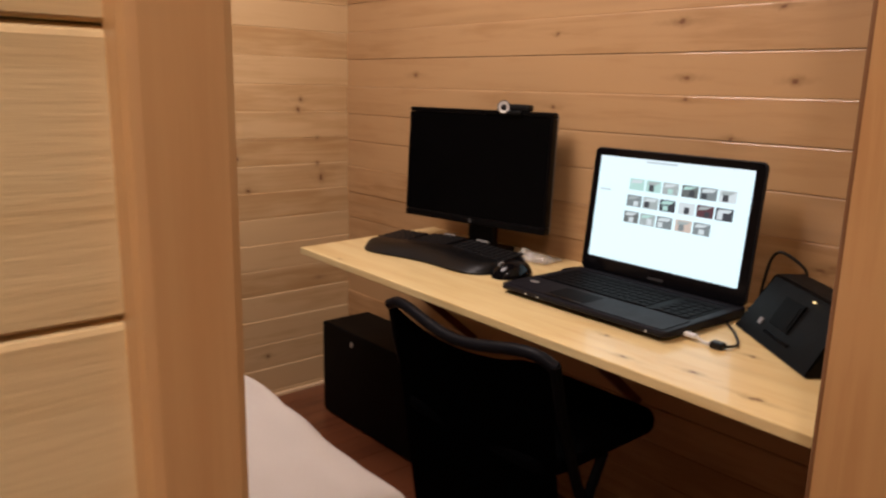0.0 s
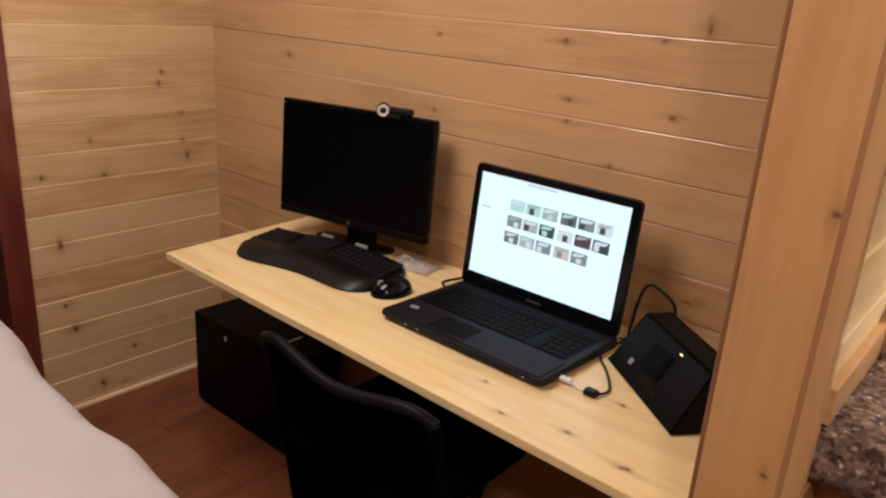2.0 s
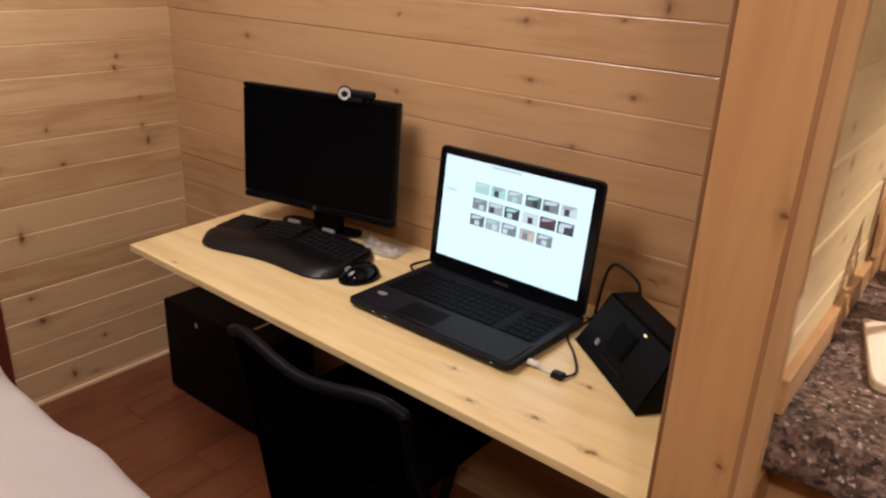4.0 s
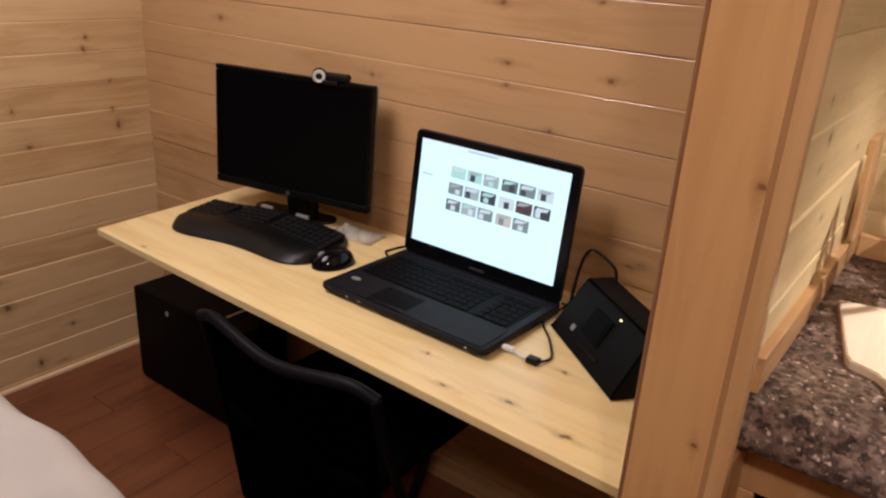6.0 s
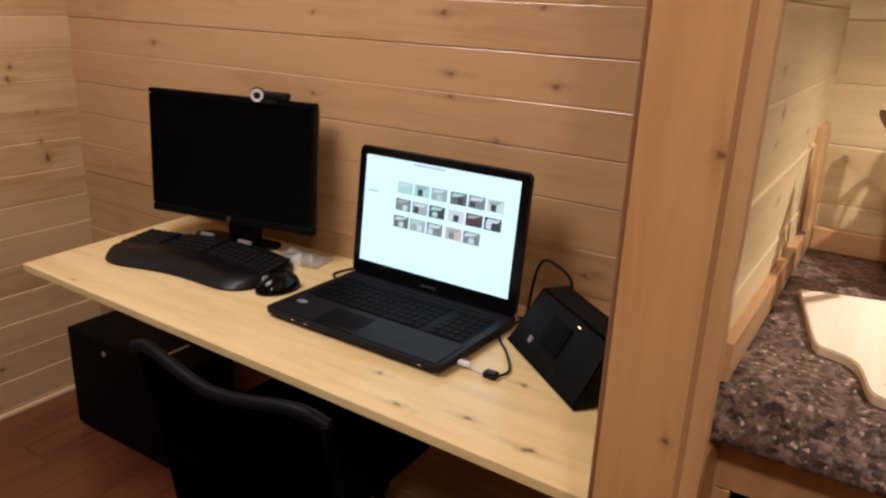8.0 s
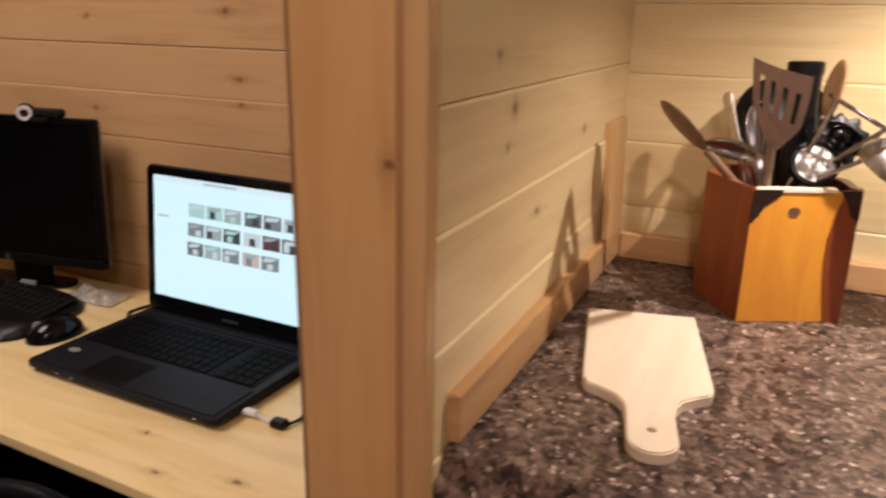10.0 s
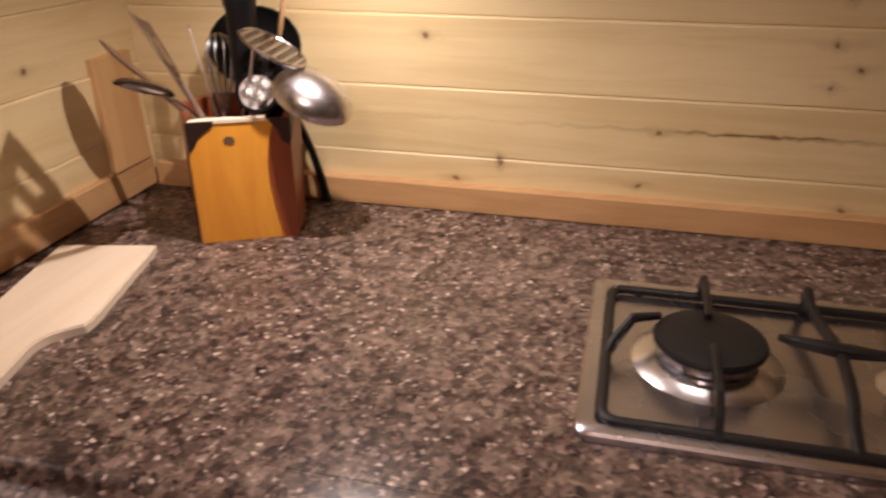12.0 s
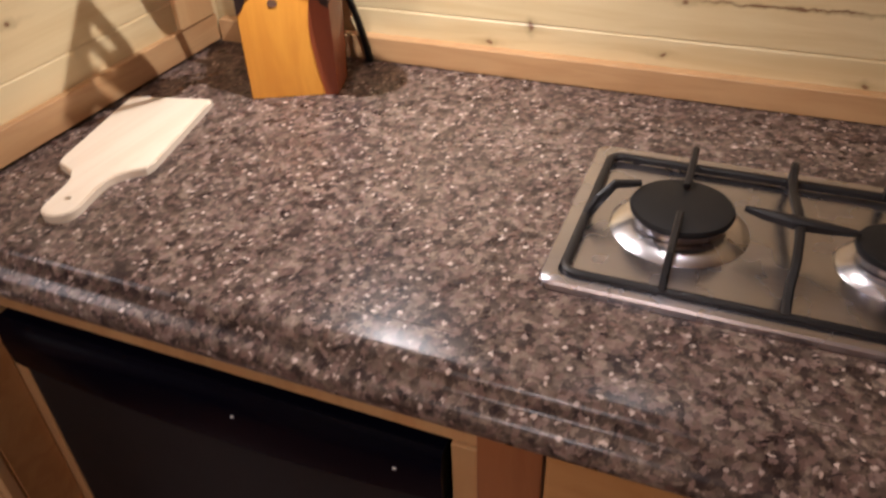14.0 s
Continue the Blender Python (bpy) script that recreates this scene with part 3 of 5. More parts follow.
def monitor():
    """A flat monitor on its foot; origin under the screen's middle, the screen faces -x."""
    a = math.degrees(math.atan2(0.085, 0.479))
    mon = thing("monitor", "black flat computer monitor, switched off, on the desk", "monitor", pose(1.374, 1.522, DESK_Z, 0, 0, a))
    tilt = pose(0, 0, 0.232, 0, 3.0, 0)
    part("housing", box(0.0, 0.030, -0.236, 0.236, -0.150, 0.152, 0.008, 3), black_plastic, mon, at=tilt)
    rim = bmesh.new()
    for y0, y1, z0, z1 in ((-0.2440, 0.2440, 0.146, 0.1585), (-0.2440, 0.2440, -0.1585, -0.139), (-0.2440, -0.236, -0.138, 0.145), (0.236, 0.2440, -0.138, 0.145)):
        box(-0.012, 0.012, y0, y1, z0, z1, 0.004, 3, rim)
    part("bezel", rim, black_bezel, mon, at=tilt)
    part("screen", box(-0.0085, -0.002, -0.2355, 0.2355, -0.1385, 0.1455), screen_off, mon, "dark glossy screen", at=tilt)
    part("rim", prism(rounded(0.487, 0.316, 0.010), 0.006, "x", 0.002, 0.0122), rim_grey, mon, "dull silver edge strip", at=tilt)
    part("badge", lathe(((0, 0), (0.0065, 0), (0.0065, 0.0012), (0, 0.0012)), 20), badge_grey, mon, "small round grey badge", at=tilt @ pose(-0.0122, 0.0, -0.149, 0, -90, 0))
    part("neck", box(0.030, 0.058, -0.045, 0.045, 0.008, 0.22, 0.006), black_plastic, mon)
    part("foot_plate", prism(rounded(0.06, 0.26, 0.028), 0.009, "z", 0.002, 0.0), black_gloss, mon, "glossy black foot plate", at=pose(0.050, 0.03, 0))
    return mon


monitor()


def plastic_wrap():
    """Crumpled clear film left lying under the monitor."""
    wrap = thing("plastic_wrap", "crumpled clear plastic film on the desk under the monitor", "plastic film")
    for x, y, turn, w, d in ((1.410, 1.325, 10, 0.075, 0.13),):
        bm = bmesh.new()
        grid = []
        for i in range(19):
            row = []
            for j in range(25):
                u, v = i / 18 - 0.5, j / 24 - 0.5
                rise = 0.004 + 0.042 * abs(noise.noise((x * 9 + u * 4.2, v * 5.5, y))) * (1 - (2 * u) ** 4) * (1 - (2 * v) ** 4)
                row.append(bm.verts.new((u * w + 0.012 * noise.noise((u * 6, v * 6, 3)), v * d + 0.012 * noise.noise((u * 6, v * 6, 8)), rise)))
            grid.append(row)
        for i in range(18):
            for j in range(24):
                bm.faces.new((grid[i][j], grid[i + 1][j], grid[i + 1][j + 1], grid[i][j + 1]))
        bmesh.ops.solidify(bm, geom=bm.faces[:], thickness=0.0006)
        part("film", bm, clear_plastic, wrap, at=pose(x, y, DESK_Z + 0.001, 0, 0, turn))
    return wrap


plastic_wrap()


def webcam():
    cam_thing = thing("webcam", "small black webcam with a silver lens ring clipped on the monitor", "webcam", pose(1.398, 1.405, DESK_Z + 0.386, 0, 0, 10))
    part("body", box(-0.012, 0.016, -0.052, 0.034, 0.004, 0.022, 0.007, 3), black_plastic, cam_thing)
    part("clip", box(-0.018, 0.022, -0.03, 0.03, -0.004, 0.0055, 0.002), black_plastic, cam_thing)
    ball = lathe([(0.0185 * math.sin(radians(a)), -0.0185 * math.cos(radians(a))) for a in range(0, 181, 15)], 24)
    part("lens_housing", ball, black_plastic, cam_thing, smooth=True, at=pose(-0.006, 0.030, 0.013))
    part("lens_ring", lathe(((0.0080, 0), (0.0150, 0), (0.0158, 0.003), (0.0142, 0.0058), (0.0080, 0.0050)), 28), bright_ring, cam_thing, "bright silver lens ring", smooth=True, at=pose(-0.006, 0.030, 0.013) @ pose(0, 0, 0, 0, 0, 33) @ pose(-0.0135, 0, 0, 0, -90, 0))
    part("lens", lathe(((0, 0.001), (0.006, 0.002), (0.0084, 0.004), (0.0084, 0.0), (0, 0.0)), 20), black_gloss, cam_thing, smooth=True, at=pose(-0.006, 0.030, 0.013) @ pose(0, 0, 0, 0, 0, 33) @ pose(-0.0145, 0, 0, 0, -90, 0))
    return cam_thing


webcam()


def ergonomic_keyboard():
    """A curved keyboard with a deep palm rest. Local x runs towards the wall, y along the desk."""
    kb = thing("keyboard", "black curved ergonomic keyboard with a deep palm rest", "keyboard", pose(1.246, 1.503, DESK_Z, 0, 0, 7))
    bm = bmesh.new()
    nu, nv = 40, 14
    top, low = [], []
    for i in range(nu + 1):
        s = -1 + 2 * i / nu
        y = 0.238 * s
        pinch = (1 - abs(s) ** 7)
        front = -0.112 + 0.011 * math.cos(math.pi * s * 1.15) - 0.004 * s
        back = 0.134 - 0.022 * s * s
        mid = (front + back) / 2
        front, back = mid + (front - mid) * pinch ** 0.5, mid + (back - mid) * pinch ** 0.5
        rt, rl = [], []
        for j in range(nv + 1):
            v = j / nv
            x = front + (back - front) * v
            lift = 0.015 + 0.006 * math.exp(-((v - 0.22) / 0.20) ** 2) + 0.007 * math.exp(-(s / 0.5) ** 2) + 0.006 * v
            rim = min(1.0, 6.0 * min(v, 1 - v, (1 - abs(s)) * 1.2 + 0.02)) ** 0.5
            rt.append(bm.verts.new((x, y, 0.006 + lift * rim)))
            rl.append(bm.verts.new((x, y, 0.002)))
        top.append(rt), low.append(rl)
    for i in range(nu):
        for j in range(nv):
            bm.faces.new((top[i][j], top[i + 1][j], top[i + 1][j + 1], top[i][j + 1]))
            bm.faces.new((low[i][j], low[i][j + 1], low[i + 1][j + 1], low[i + 1][j]))
    for j in range(nv):
        bm.faces.new((top[0][j], top[0][j + 1], low[0][j + 1], low[0][j]))
        bm.faces.new((top[nu][j], low[nu][j], low[nu][j + 1], top[nu][j + 1]))
    for i in range(nu):
        bm.faces.new((top[i][0], low[i][0], low[i + 1][0], top[i + 1][0]))
        bm.faces.new((top[i][nv], top[i + 1][nv], low[i + 1][nv], low[i][nv]))
    part("palm_rest", bm, black_plastic, kb, "smooth black palm rest and body", smooth=True)
    key = mesh_of("key", box(-0.0094, 0.0094, -0.0090, 0.0090, 0, 0.006, 0.0018, 1), black_key)
    for row in range(5):
        for col in range(23):
            s = -1 + 2 * (col + 0.5) / 23
            if abs(s + 0.08) < 0.05 or abs(s - 0.50) < 0.03:
                continue
            y = 0.222 * s
            x = -0.016 + 0.0212 * row + 0.010 * math.cos(math.pi * s * 0.9) - 0.004
            z = 0.0215 + 0.007 * math.exp(-(s / 0.5) ** 2) + 0.0014 * row
            shared("key", key, kb, pose(x, y, z, 8 * s, -4, 0))
    strip = tube(curve_points([(-0.034 + 0.010 * math.cos(math.pi * s * 0.9), 0.20 * s, 0.0255 + 0.007 * math.exp(-(s / 0.5) ** 2)) for s in (-1, -0.5, 0, 0.5, 0.9)], 5), 0.0016, 6)
    part("trim_strip", strip, grey_plastic, kb, "thin grey trim strip", smooth=True)
    for y in (-0.05, 0.07):
        part("media_button", box(0.100, 0.109, y - 0.02, y + 0.02, 0.024, 0.0365, 0.002), silver_plastic, kb, "silver media button")
    return kb


ergonomic_keyboard()


def mouse():
    ms = thing("mouse", "black glossy computer mouse beside the laptop", "mouse", pose(1.235, 1.232, DESK_Z, 0, 0, -18))
    bm = bmesh.new()
    bmesh.ops.create_uvsphere(bm, u_segments=28, v_segments=16, radius=1)
    for v in bm.verts:
        x, y, z = v.co
        v.co = (0.054 * x, 0.036 * y * (1 - 0.10 * x), max(0.001, 0.043 * z * (1 + 0.12 * x)))
    part("shell", bm, black_gloss, ms, smooth=True)
    part("wheel", lathe(((0, -0.003), (0.008, -0.003), (0.009, 0), (0.008, 0.003), (0, 0.003)), 18), grey_plastic, ms, at=pose(-0.030, 0, 0.0305, 90, 0, 0))
    return ms


mouse()


def laptop():
    """Local x runs along the front from its left corner (seen from the user) to the right, y away from the user."""
    left, right = Vector((1.112, 1.152, DESK_Z)), Vector((1.102, 0.718, DESK_Z))
    lp = thing("laptop", "large black laptop, open, with a bright photo browser on its screen", "laptop", frame_from(left - Vector((0, 0, 0.005)), right - left, (0, 0, 1)))
    W, D = 0.434, 0.290
    base = prism([(x + W / 2, y + D / 2) for x, y in rounded(W, D, 0.016)], 0.021, "z", 0.003, 0.006)
    for v in base.verts:
        if v.co.z < 0.012:
            v.co.z += 0.009 * max(0.0, 1.0 - v.co.y / 0.16)
    part("base", base, black_deck, lp)
    part("palm_rest", box(0.012, W - 0.012, 0.008, 0.098, 0.0272, 0.0285, 0.0005), black_deck, lp)
    part("keyboard_well", box(0.020, W - 0.020, 0.108, 0.238, 0.0272, 0.0280), black_case, lp)
    part("touchpad", box(0.125, 0.225, 0.020, 0.086, 0.0287, 0.0291, 0.0002), laptop_key, lp, "dark touchpad")
    part("touchpad_buttons", box(0.125, 0.225, 0.010, 0.0185, 0.0287, 0.0298, 0.0004), black_plastic, lp)
    part("sticker", prism([(0.045 + 0.013 * math.cos(k * math.pi / 8), 0.066 + 0.008 * math.sin(k * math.pi / 8)) for k in range(16)], 0.0004, "z", 0, 0.0287), silver_plastic, lp, "oval silver sticker")
    key = mesh_of("key", box(-0.0082, 0.0082, -0.0088, 0.0088, 0, 0.0016, 0.0005, 1), laptop_key)
    for row in range(6):
        for col in range(20):
            if col == 15:
                continue
            shared("key", key, lp, pose(0.034 + col * 0.0192, 0.118 + row * 0.0212, 0.0281))
    part("speaker_strip", box(0.02, W - 0.02, 0.248, 0.262, 0.0272, 0.0290, 0.0006), black_deck, lp)
    for x in (0.08, 0.115, 0.39):
        part("indicator", box(x, x + 0.004, -0.0006, 0.0015, 0.0180, 0.0210), white_plastic, lp, "tiny pale indicator lamp")
    for x in (0.03, W - 0.03):
        for y in (0.03, D - 0.03):
            part("foot", lathe(((0, 0.0051), (0.006, 0.0051), (0.006, 0.0062), (0, 0.0062)), 12), black_plastic, lp, at=pose(x, y, 0))
    lid = part("lid", prism([(x + W / 2, y + 0.148) for x, y in rounded(W, 0.296, 0.014)], 0.010, "z", 0.003, 0.0), black_deck, lp, "black lid with a wide bezel", at=pose(0, 0.285, 0.026, 84, 0, 0))
    part("bezel", prism([(x + W / 2, y + 0.148) for x, y in rounded(W - 0.006, 0.290, 0.012)], 0.0012, "z", 0, 0.0102), black_gloss, lid)
    part("hinge", tube(((0.06, 0.285, 0.029), (W - 0.06, 0.285, 0.029)), 0.0075, 10), black_plastic, lp)
    sx0, sx1, sy0, sy1 = 0.022, W - 0.022, 0.035, 0.277
    part("screen", box(sx0, sx1, sy0, sy1, 0.0116, 0.0122), screen_white, lid, "glowing bluish white screen")
    part("toolbar", box(sx0, sx1, sy1 - 0.011, sy1 - 0.0002, 0.01225, 0.0124), screen_bar, lid, "pale grey toolbar strip")
    part("title_bar", box(sx0 + 0.13, sx0 + 0.21, sy1 - 0.008, sy1 - 0.004, 0.01245, 0.0126), screen_text, lid)
    part("side_text", box(sx0 + 0.010, sx0 + 0.040, 0.196, 0.200, 0.01225, 0.0124), screen_text, lid)
    tints = ((4, 4, 2, 3, 1, 6), (1, 2, 0, 6, 5, 0), (3, 2, 1, 7, 1))
    for r, row in enumerate(tints):
        for c, k in enumerate(row):
            x = sx0 + 0.093 + c * 0.0445 + (0.004 if c > 2 else 0) - 0.002 * r
            y = 0.206 - r * 0.038
            part("thumbnail", box(x - 0.001, x + 0.039, y - 0.001, y + 0.025, 0.01225, 0.0124), screen_tints[k], lid)
            lean = (5 * c + 3 * r) % 4
            part("thumbnail_detail", box(x + 0.003 + 0.005 * lean, x + 0.016 + 0.005 * lean, y + 0.001, y + 0.012 + 0.003 * (c % 2), 0.01245, 0.01255), screen_tints[(0, 6, 1, 6, 4, 0)[(c + 2 * r + k) % 6]], lid)
            part("thumbnail_detail", prism([(x + 0.002, y + 0.014), (x + 0.030 - 0.004 * lean, y + 0.016), (x + 0.036, y + 0.023), (x + 0.006, y + 0.022)], 0.0001, "z", 0, 0.01245), screen_tints[(6, 2, 6, 4)[(c + r) % 4]], lid)
    part("logo_bar", box(W / 2 - 0.020, W / 2 + 0.020, 0.010, 0.0155, 0.0116, 0.0119), badge_grey, lid, "small grey maker's bar")
    return lp


screen_white = glowing("screen_white", (0.70, 0.94, 1.0), 0.95)
screen_bar = glowing("screen_bar", (0.66, 0.80, 0.85), 1.0)
screen_text = glowing("screen_text", (0.50, 0.62, 0.66), 0.8)
screen_tints = [glowing("photo_tint", c, 1.0) for c in ((0.03, 0.04, 0.05), (0.16, 0.20, 0.21), (0.30, 0.36, 0.36), (0.10, 0.12, 0.12), (0.36, 0.58, 0.54), (0.08, 0.03, 0.04), (0.52, 0.60, 0.62), (0.50, 0.42, 0.36))]
laptop()


def usb_stick():
    usb = thing("usb_cable", "white plug and black cable end lying at the laptop's side", "cable")
    part("plug", box(1.158, 1.171, 0.690, 0.716, DESK_Z + 0.006, DESK_Z + 0.014, 0.002), white_plastic, usb, "white plug")
    part("connector", box(1.152, 1.172, 0.634, 0.660, DESK_Z, DESK_Z + 0.013, 0.004), black_plastic, usb, "black connector")
    part("lead", tube(curve_points([(1.164, 0.691, DESK_Z + 0.010), (1.163, 0.674, DESK_Z + 0.004), (1.162, 0.658, DESK_Z + 0.006)]), 0.0028, 8), white_plastic, usb, smooth=True)
    part("cord", tube(curve_points([(1.164, 0.635, DESK_Z + 0.006), (1.20, 0.630, DESK_Z + 0.004), (1.26, 0.668, DESK_Z + 0.004), (1.32, 0.715, DESK_Z + 0.005), (1.40, 0.712, DESK_Z + 0.008), (1.46, 0.72, DESK_Z + 0.005)]), 0.0025, 8), black_plastic, usb, smooth=True)
    part("cord", tube(curve_points([(1.395, 0.716, DESK_Z + 0.018), (1.402, 0.69, DESK_Z + 0.014), (1.41, 0.668, DESK_Z + 0.004), (1.44, 0.66, DESK_Z + 0.004)]), 0.0022, 8), black_plastic, usb, smooth=True)
    return usb


usb_stick()


def docking_speaker():
    """A wedge-shaped black unit. Local x runs along its front, y to the back."""
    a, b = Vector((1.316, 0.698, DESK_Z)), Vector((1.140, 0.482, DESK_Z))
    dk = thing("speaker_dock", "black wedge-shaped desktop speaker dock with an amber light", "speaker", frame_from(a, b - a, (0, 0, 1)))
    L = (b - a).length
    prof = ((0.0, 0.004), (0.004, 0.0), (0.135, 0.0), (0.139, 0.006), (0.124, 0.104), (0.118, 0.110), (0.072, 0.110), (0.064, 0.106))
    bm = prism(prof, L, "x")
    for v in bm.verts:
        if v.co.z > 0.09:
            v.co.x = L / 2 + (v.co.x - L / 2) * 0.93
    bmesh.ops.bevel(bm, geom=[e for e in bm.edges if abs((e.verts[0].co - e.verts[1].co).x) < 0.02 and e.calc_length() > 0.01], offset=0.004, segments=2, affect="EDGES")
    part("body", bm, dock_black, dk, smooth=True)
    slope = math.degrees(math.atan2(0.102, 0.060))
    face = pose(0, 0.0, 0.004, slope, 0, 0)
    part("recess_frame", box(0.095, 0.165, 0.040, 0.098, -0.004, 0.0016, 0.001), black_case, dk, at=face)
    part("recess", box(0.102, 0.158, 0.046, 0.092, 0.0018, 0.0026), black_case, dk, at=face)
    part("slot", box(0.10, 0.19, 0.020, 0.027, -0.002, 0.0016, 0.0005), black_gloss, dk, at=face)
    part("badge", box(0.064, 0.076, 0.028, 0.040, -0.002, 0.0014), grey_plastic, dk, "small grey badge", at=face)
    part("indicator", box(0.174, 0.180, 0.110, 0.1122, -0.001, 0.0018, 0.0003), amber_glow, dk, "amber indicator light", at=face)
    return dk


amber_glow = glowing("amber_glow", (1.0, 0.72, 0.30), 2.2)
docking_speaker()

stub = thing("laptop_lead", "short black lead behind the laptop on the desk", "cable")
part("lead", tube(curve_points([(1.352, 1.168, DESK_Z + 0.010), (1.368, 1.186, DESK_Z + 0.006), (1.385, 1.196, DESK_Z + 0.004), (1.420, 1.190, DESK_Z + 0.004), (1.470, 1.172, DESK_Z + 0.004)]), 0.0028, 8), black_plastic, stub, smooth=True)
cord = thing("power_cord", "thin black cord looped behind the speaker dock", "cable")
part("cord", tube(curve_points([(1.43, 0.712, DESK_Z + 0.005), (1.440, 0.706, DESK_Z + 0.085), (1.445, 0.698, DESK_Z + 0.122), (1.447, 0.680, DESK_Z + 0.134), (1.449, 0.640, DESK_Z + 0.114), (1.450, 0.626, DESK_Z + 0.088), (1.452, 0.622, DESK_Z + 0.004)]), 0.0033, 8), black_plastic, cord, smooth=True)


# ---- kitchen ----
def counter():
    top = thing("countertop", "brown speckled laminate countertop with a stepped rolled front edge", "countertop")
    z = COUNTER_Z
    part("worktop", box(0.8925, KITCHEN_WALL - 0.001, -1.75, SIDE_K - 0.001, z - 0.036, z), laminate, top, "flat speckled worktop")
    prof = ((0.892, z), (0.862, z), (0.856, z - 0.0006), (0.851, z - 0.003), (0.847, z - 0.008), (0.8445, z - 0.014), (0.841, z - 0.018), (0.835, z - 0.0205), (0.829, z - 0.024),
            (0.825, z - 0.030), (0.8235, z - 0.037), (0.825, z - 0.045), (0.829, z - 0.050), (0.836, z - 0.053), (0.892, z - 0.053))
    part("rolled_edge", prism(prof, SIDE_K - 0.001 + 1.75, "y", start=-1.75), laminate, top, "stepped and rolled front edge", smooth=True)
    return top


counter()
SPLASH = 0.980
splash = thing("backsplash", "low pine strip along the back of the countertop", "backsplash")
part("strip", box(KITCHEN_WALL - 0.020, KITCHEN_WALL - 0.0005, -1.75, SIDE_K - 0.0135, COUNTER_Z + 0.0005, SPLASH, 0.002), pine_splash, splash)
part("strip", box(0.856, KITCHEN_WALL - 0.0205, SIDE_K - 0.013, SIDE_K - 0.0005, COUNTER_Z + 0.0045, SPLASH + 0.010, 0.002), pine_splash, splash)

offcut = thing("pine_offcut", "small pine board leaning in the corner on the backsplash", "board", pose(1.388, SIDE_K - 0.004, 0.9905, -2, 0, 0))
# pale board in darker pine: the shade of the corner is in its colour
part("board", box(-0.042, 0.042, -0.012, -0.001, 0, 0.162, 0.002), pine_trim, offcut)


def cabinet():
    cab = thing("base_cabinet", "pine base cabinet frame under the countertop", "cabinet")
    part("top_rail", box(0.880, 0.898, -0.446, 0.2265, 0.808, COUNTER_Z - 0.057, 0.002), pine_trim, cab)
    part("stile", box(0.876, 0.897, -0.446, -0.418, 0.0, 0.8070, 0.002), pine_trim, cab)
    part("stile", box(0.880, 0.897, 0.196, 0.2265, 0.0, 0.8075, 0.002), pine_trim, cab)
    part("stile", box(0.872, 0.897, -0.512, -0.4465, 0.0, COUNTER_Z - 0.057, 0.002), stile_shade_brown, cab, "red-brown stile, shadow of the counter put into its colour")
    part("drawer_front", box(0.870, 0.888, -1.30, -0.5145, 0.55, COUNTER_Z - 0.066, 0.005), honey_pine, cab, "honey pine drawer front")
    part("door", box(0.870, 0.888, -1.30, -0.5145, 0.10, 0.544, 0.005), honey_pine, cab, "honey pine door")
    part("end_panel", box(0.8085, 0.879, SIDE_K - 0.014, SIDE_K - 0.001, 0.0, COUNTER_Z - 0.057, 0.002), honey_pine, cab, "plain honey pine end panel")
    part("carcass", box(0.899, KITCHEN_WALL - 0.02, -1.70, -0.43, 0.02, 0.80), plaster, cab)
    return cab


# redder stile wood, darkened further for the shadow under the counter
stile_shade_brown = wood("stile_shade_brown", (0.32, 0.125, 0.045), (0.21, 0.072, 0.025), (), (9, 9, 0.9), loose=0.0)
honey_pine = wood("honey_pine", (0.52, 0.28, 0.10), (0.38, 0.17, 0.05), (), (9, 1.2, 9), loose=0.3)
cabinet()


def dishwasher():
    dw = thing("dishwasher", "black dishwasher with a bowed control panel under the counter", "dishwasher")
    part("tub", box(0.90, 1.42, -0.412, 0.190, 0.02, 0.79), black_case, dw)
    bm = bmesh.new()
    rings = []
    for k in range(25):
        s = -1 + k / 12
        y = -0.1125 + 0.2995 * s
        low = 0.715 - 0.022 * (1 - s * s)
        rings.append([bm.verts.new(p) for p in ((0.899, y, 0.798), (0.872, y, 0.798), (0.866, y, 0.790), (0.862, y, 0.76), (0.866, y, low + 0.006), (0.872, y, low), (0.899, y, low))])
    for a, b in zip(rings, rings[1:]):
        for i in range(7):
            bm.faces.new((a[i], a[(i + 1) % 7], b[(i + 1) % 7], b[i]))
    bm.faces.new(rings[0]), bm.faces.new(rings[-1][::-1])
    part("control_panel", bm, dw_black, dw, "glossy black bowed control panel", smooth=True)
    part("door_panel", box(0.876, 0.899, -0.412, 0.187, 0.11, 0.712, 0.004), dw_grey, dw, "dark grey door panel")
    for y in (-0.16, -0.36):
        part("indicator", box(0.8610, 0.8625, y - 0.002, y + 0.002, 0.757, 0.761), white_plastic, dw, "tiny pale indicator")
    part("toe_kick", box(0.93, 0.95, -0.412, 0.190, 0.0, 0.108), black_plastic, dw)
    return dw


dishwasher()


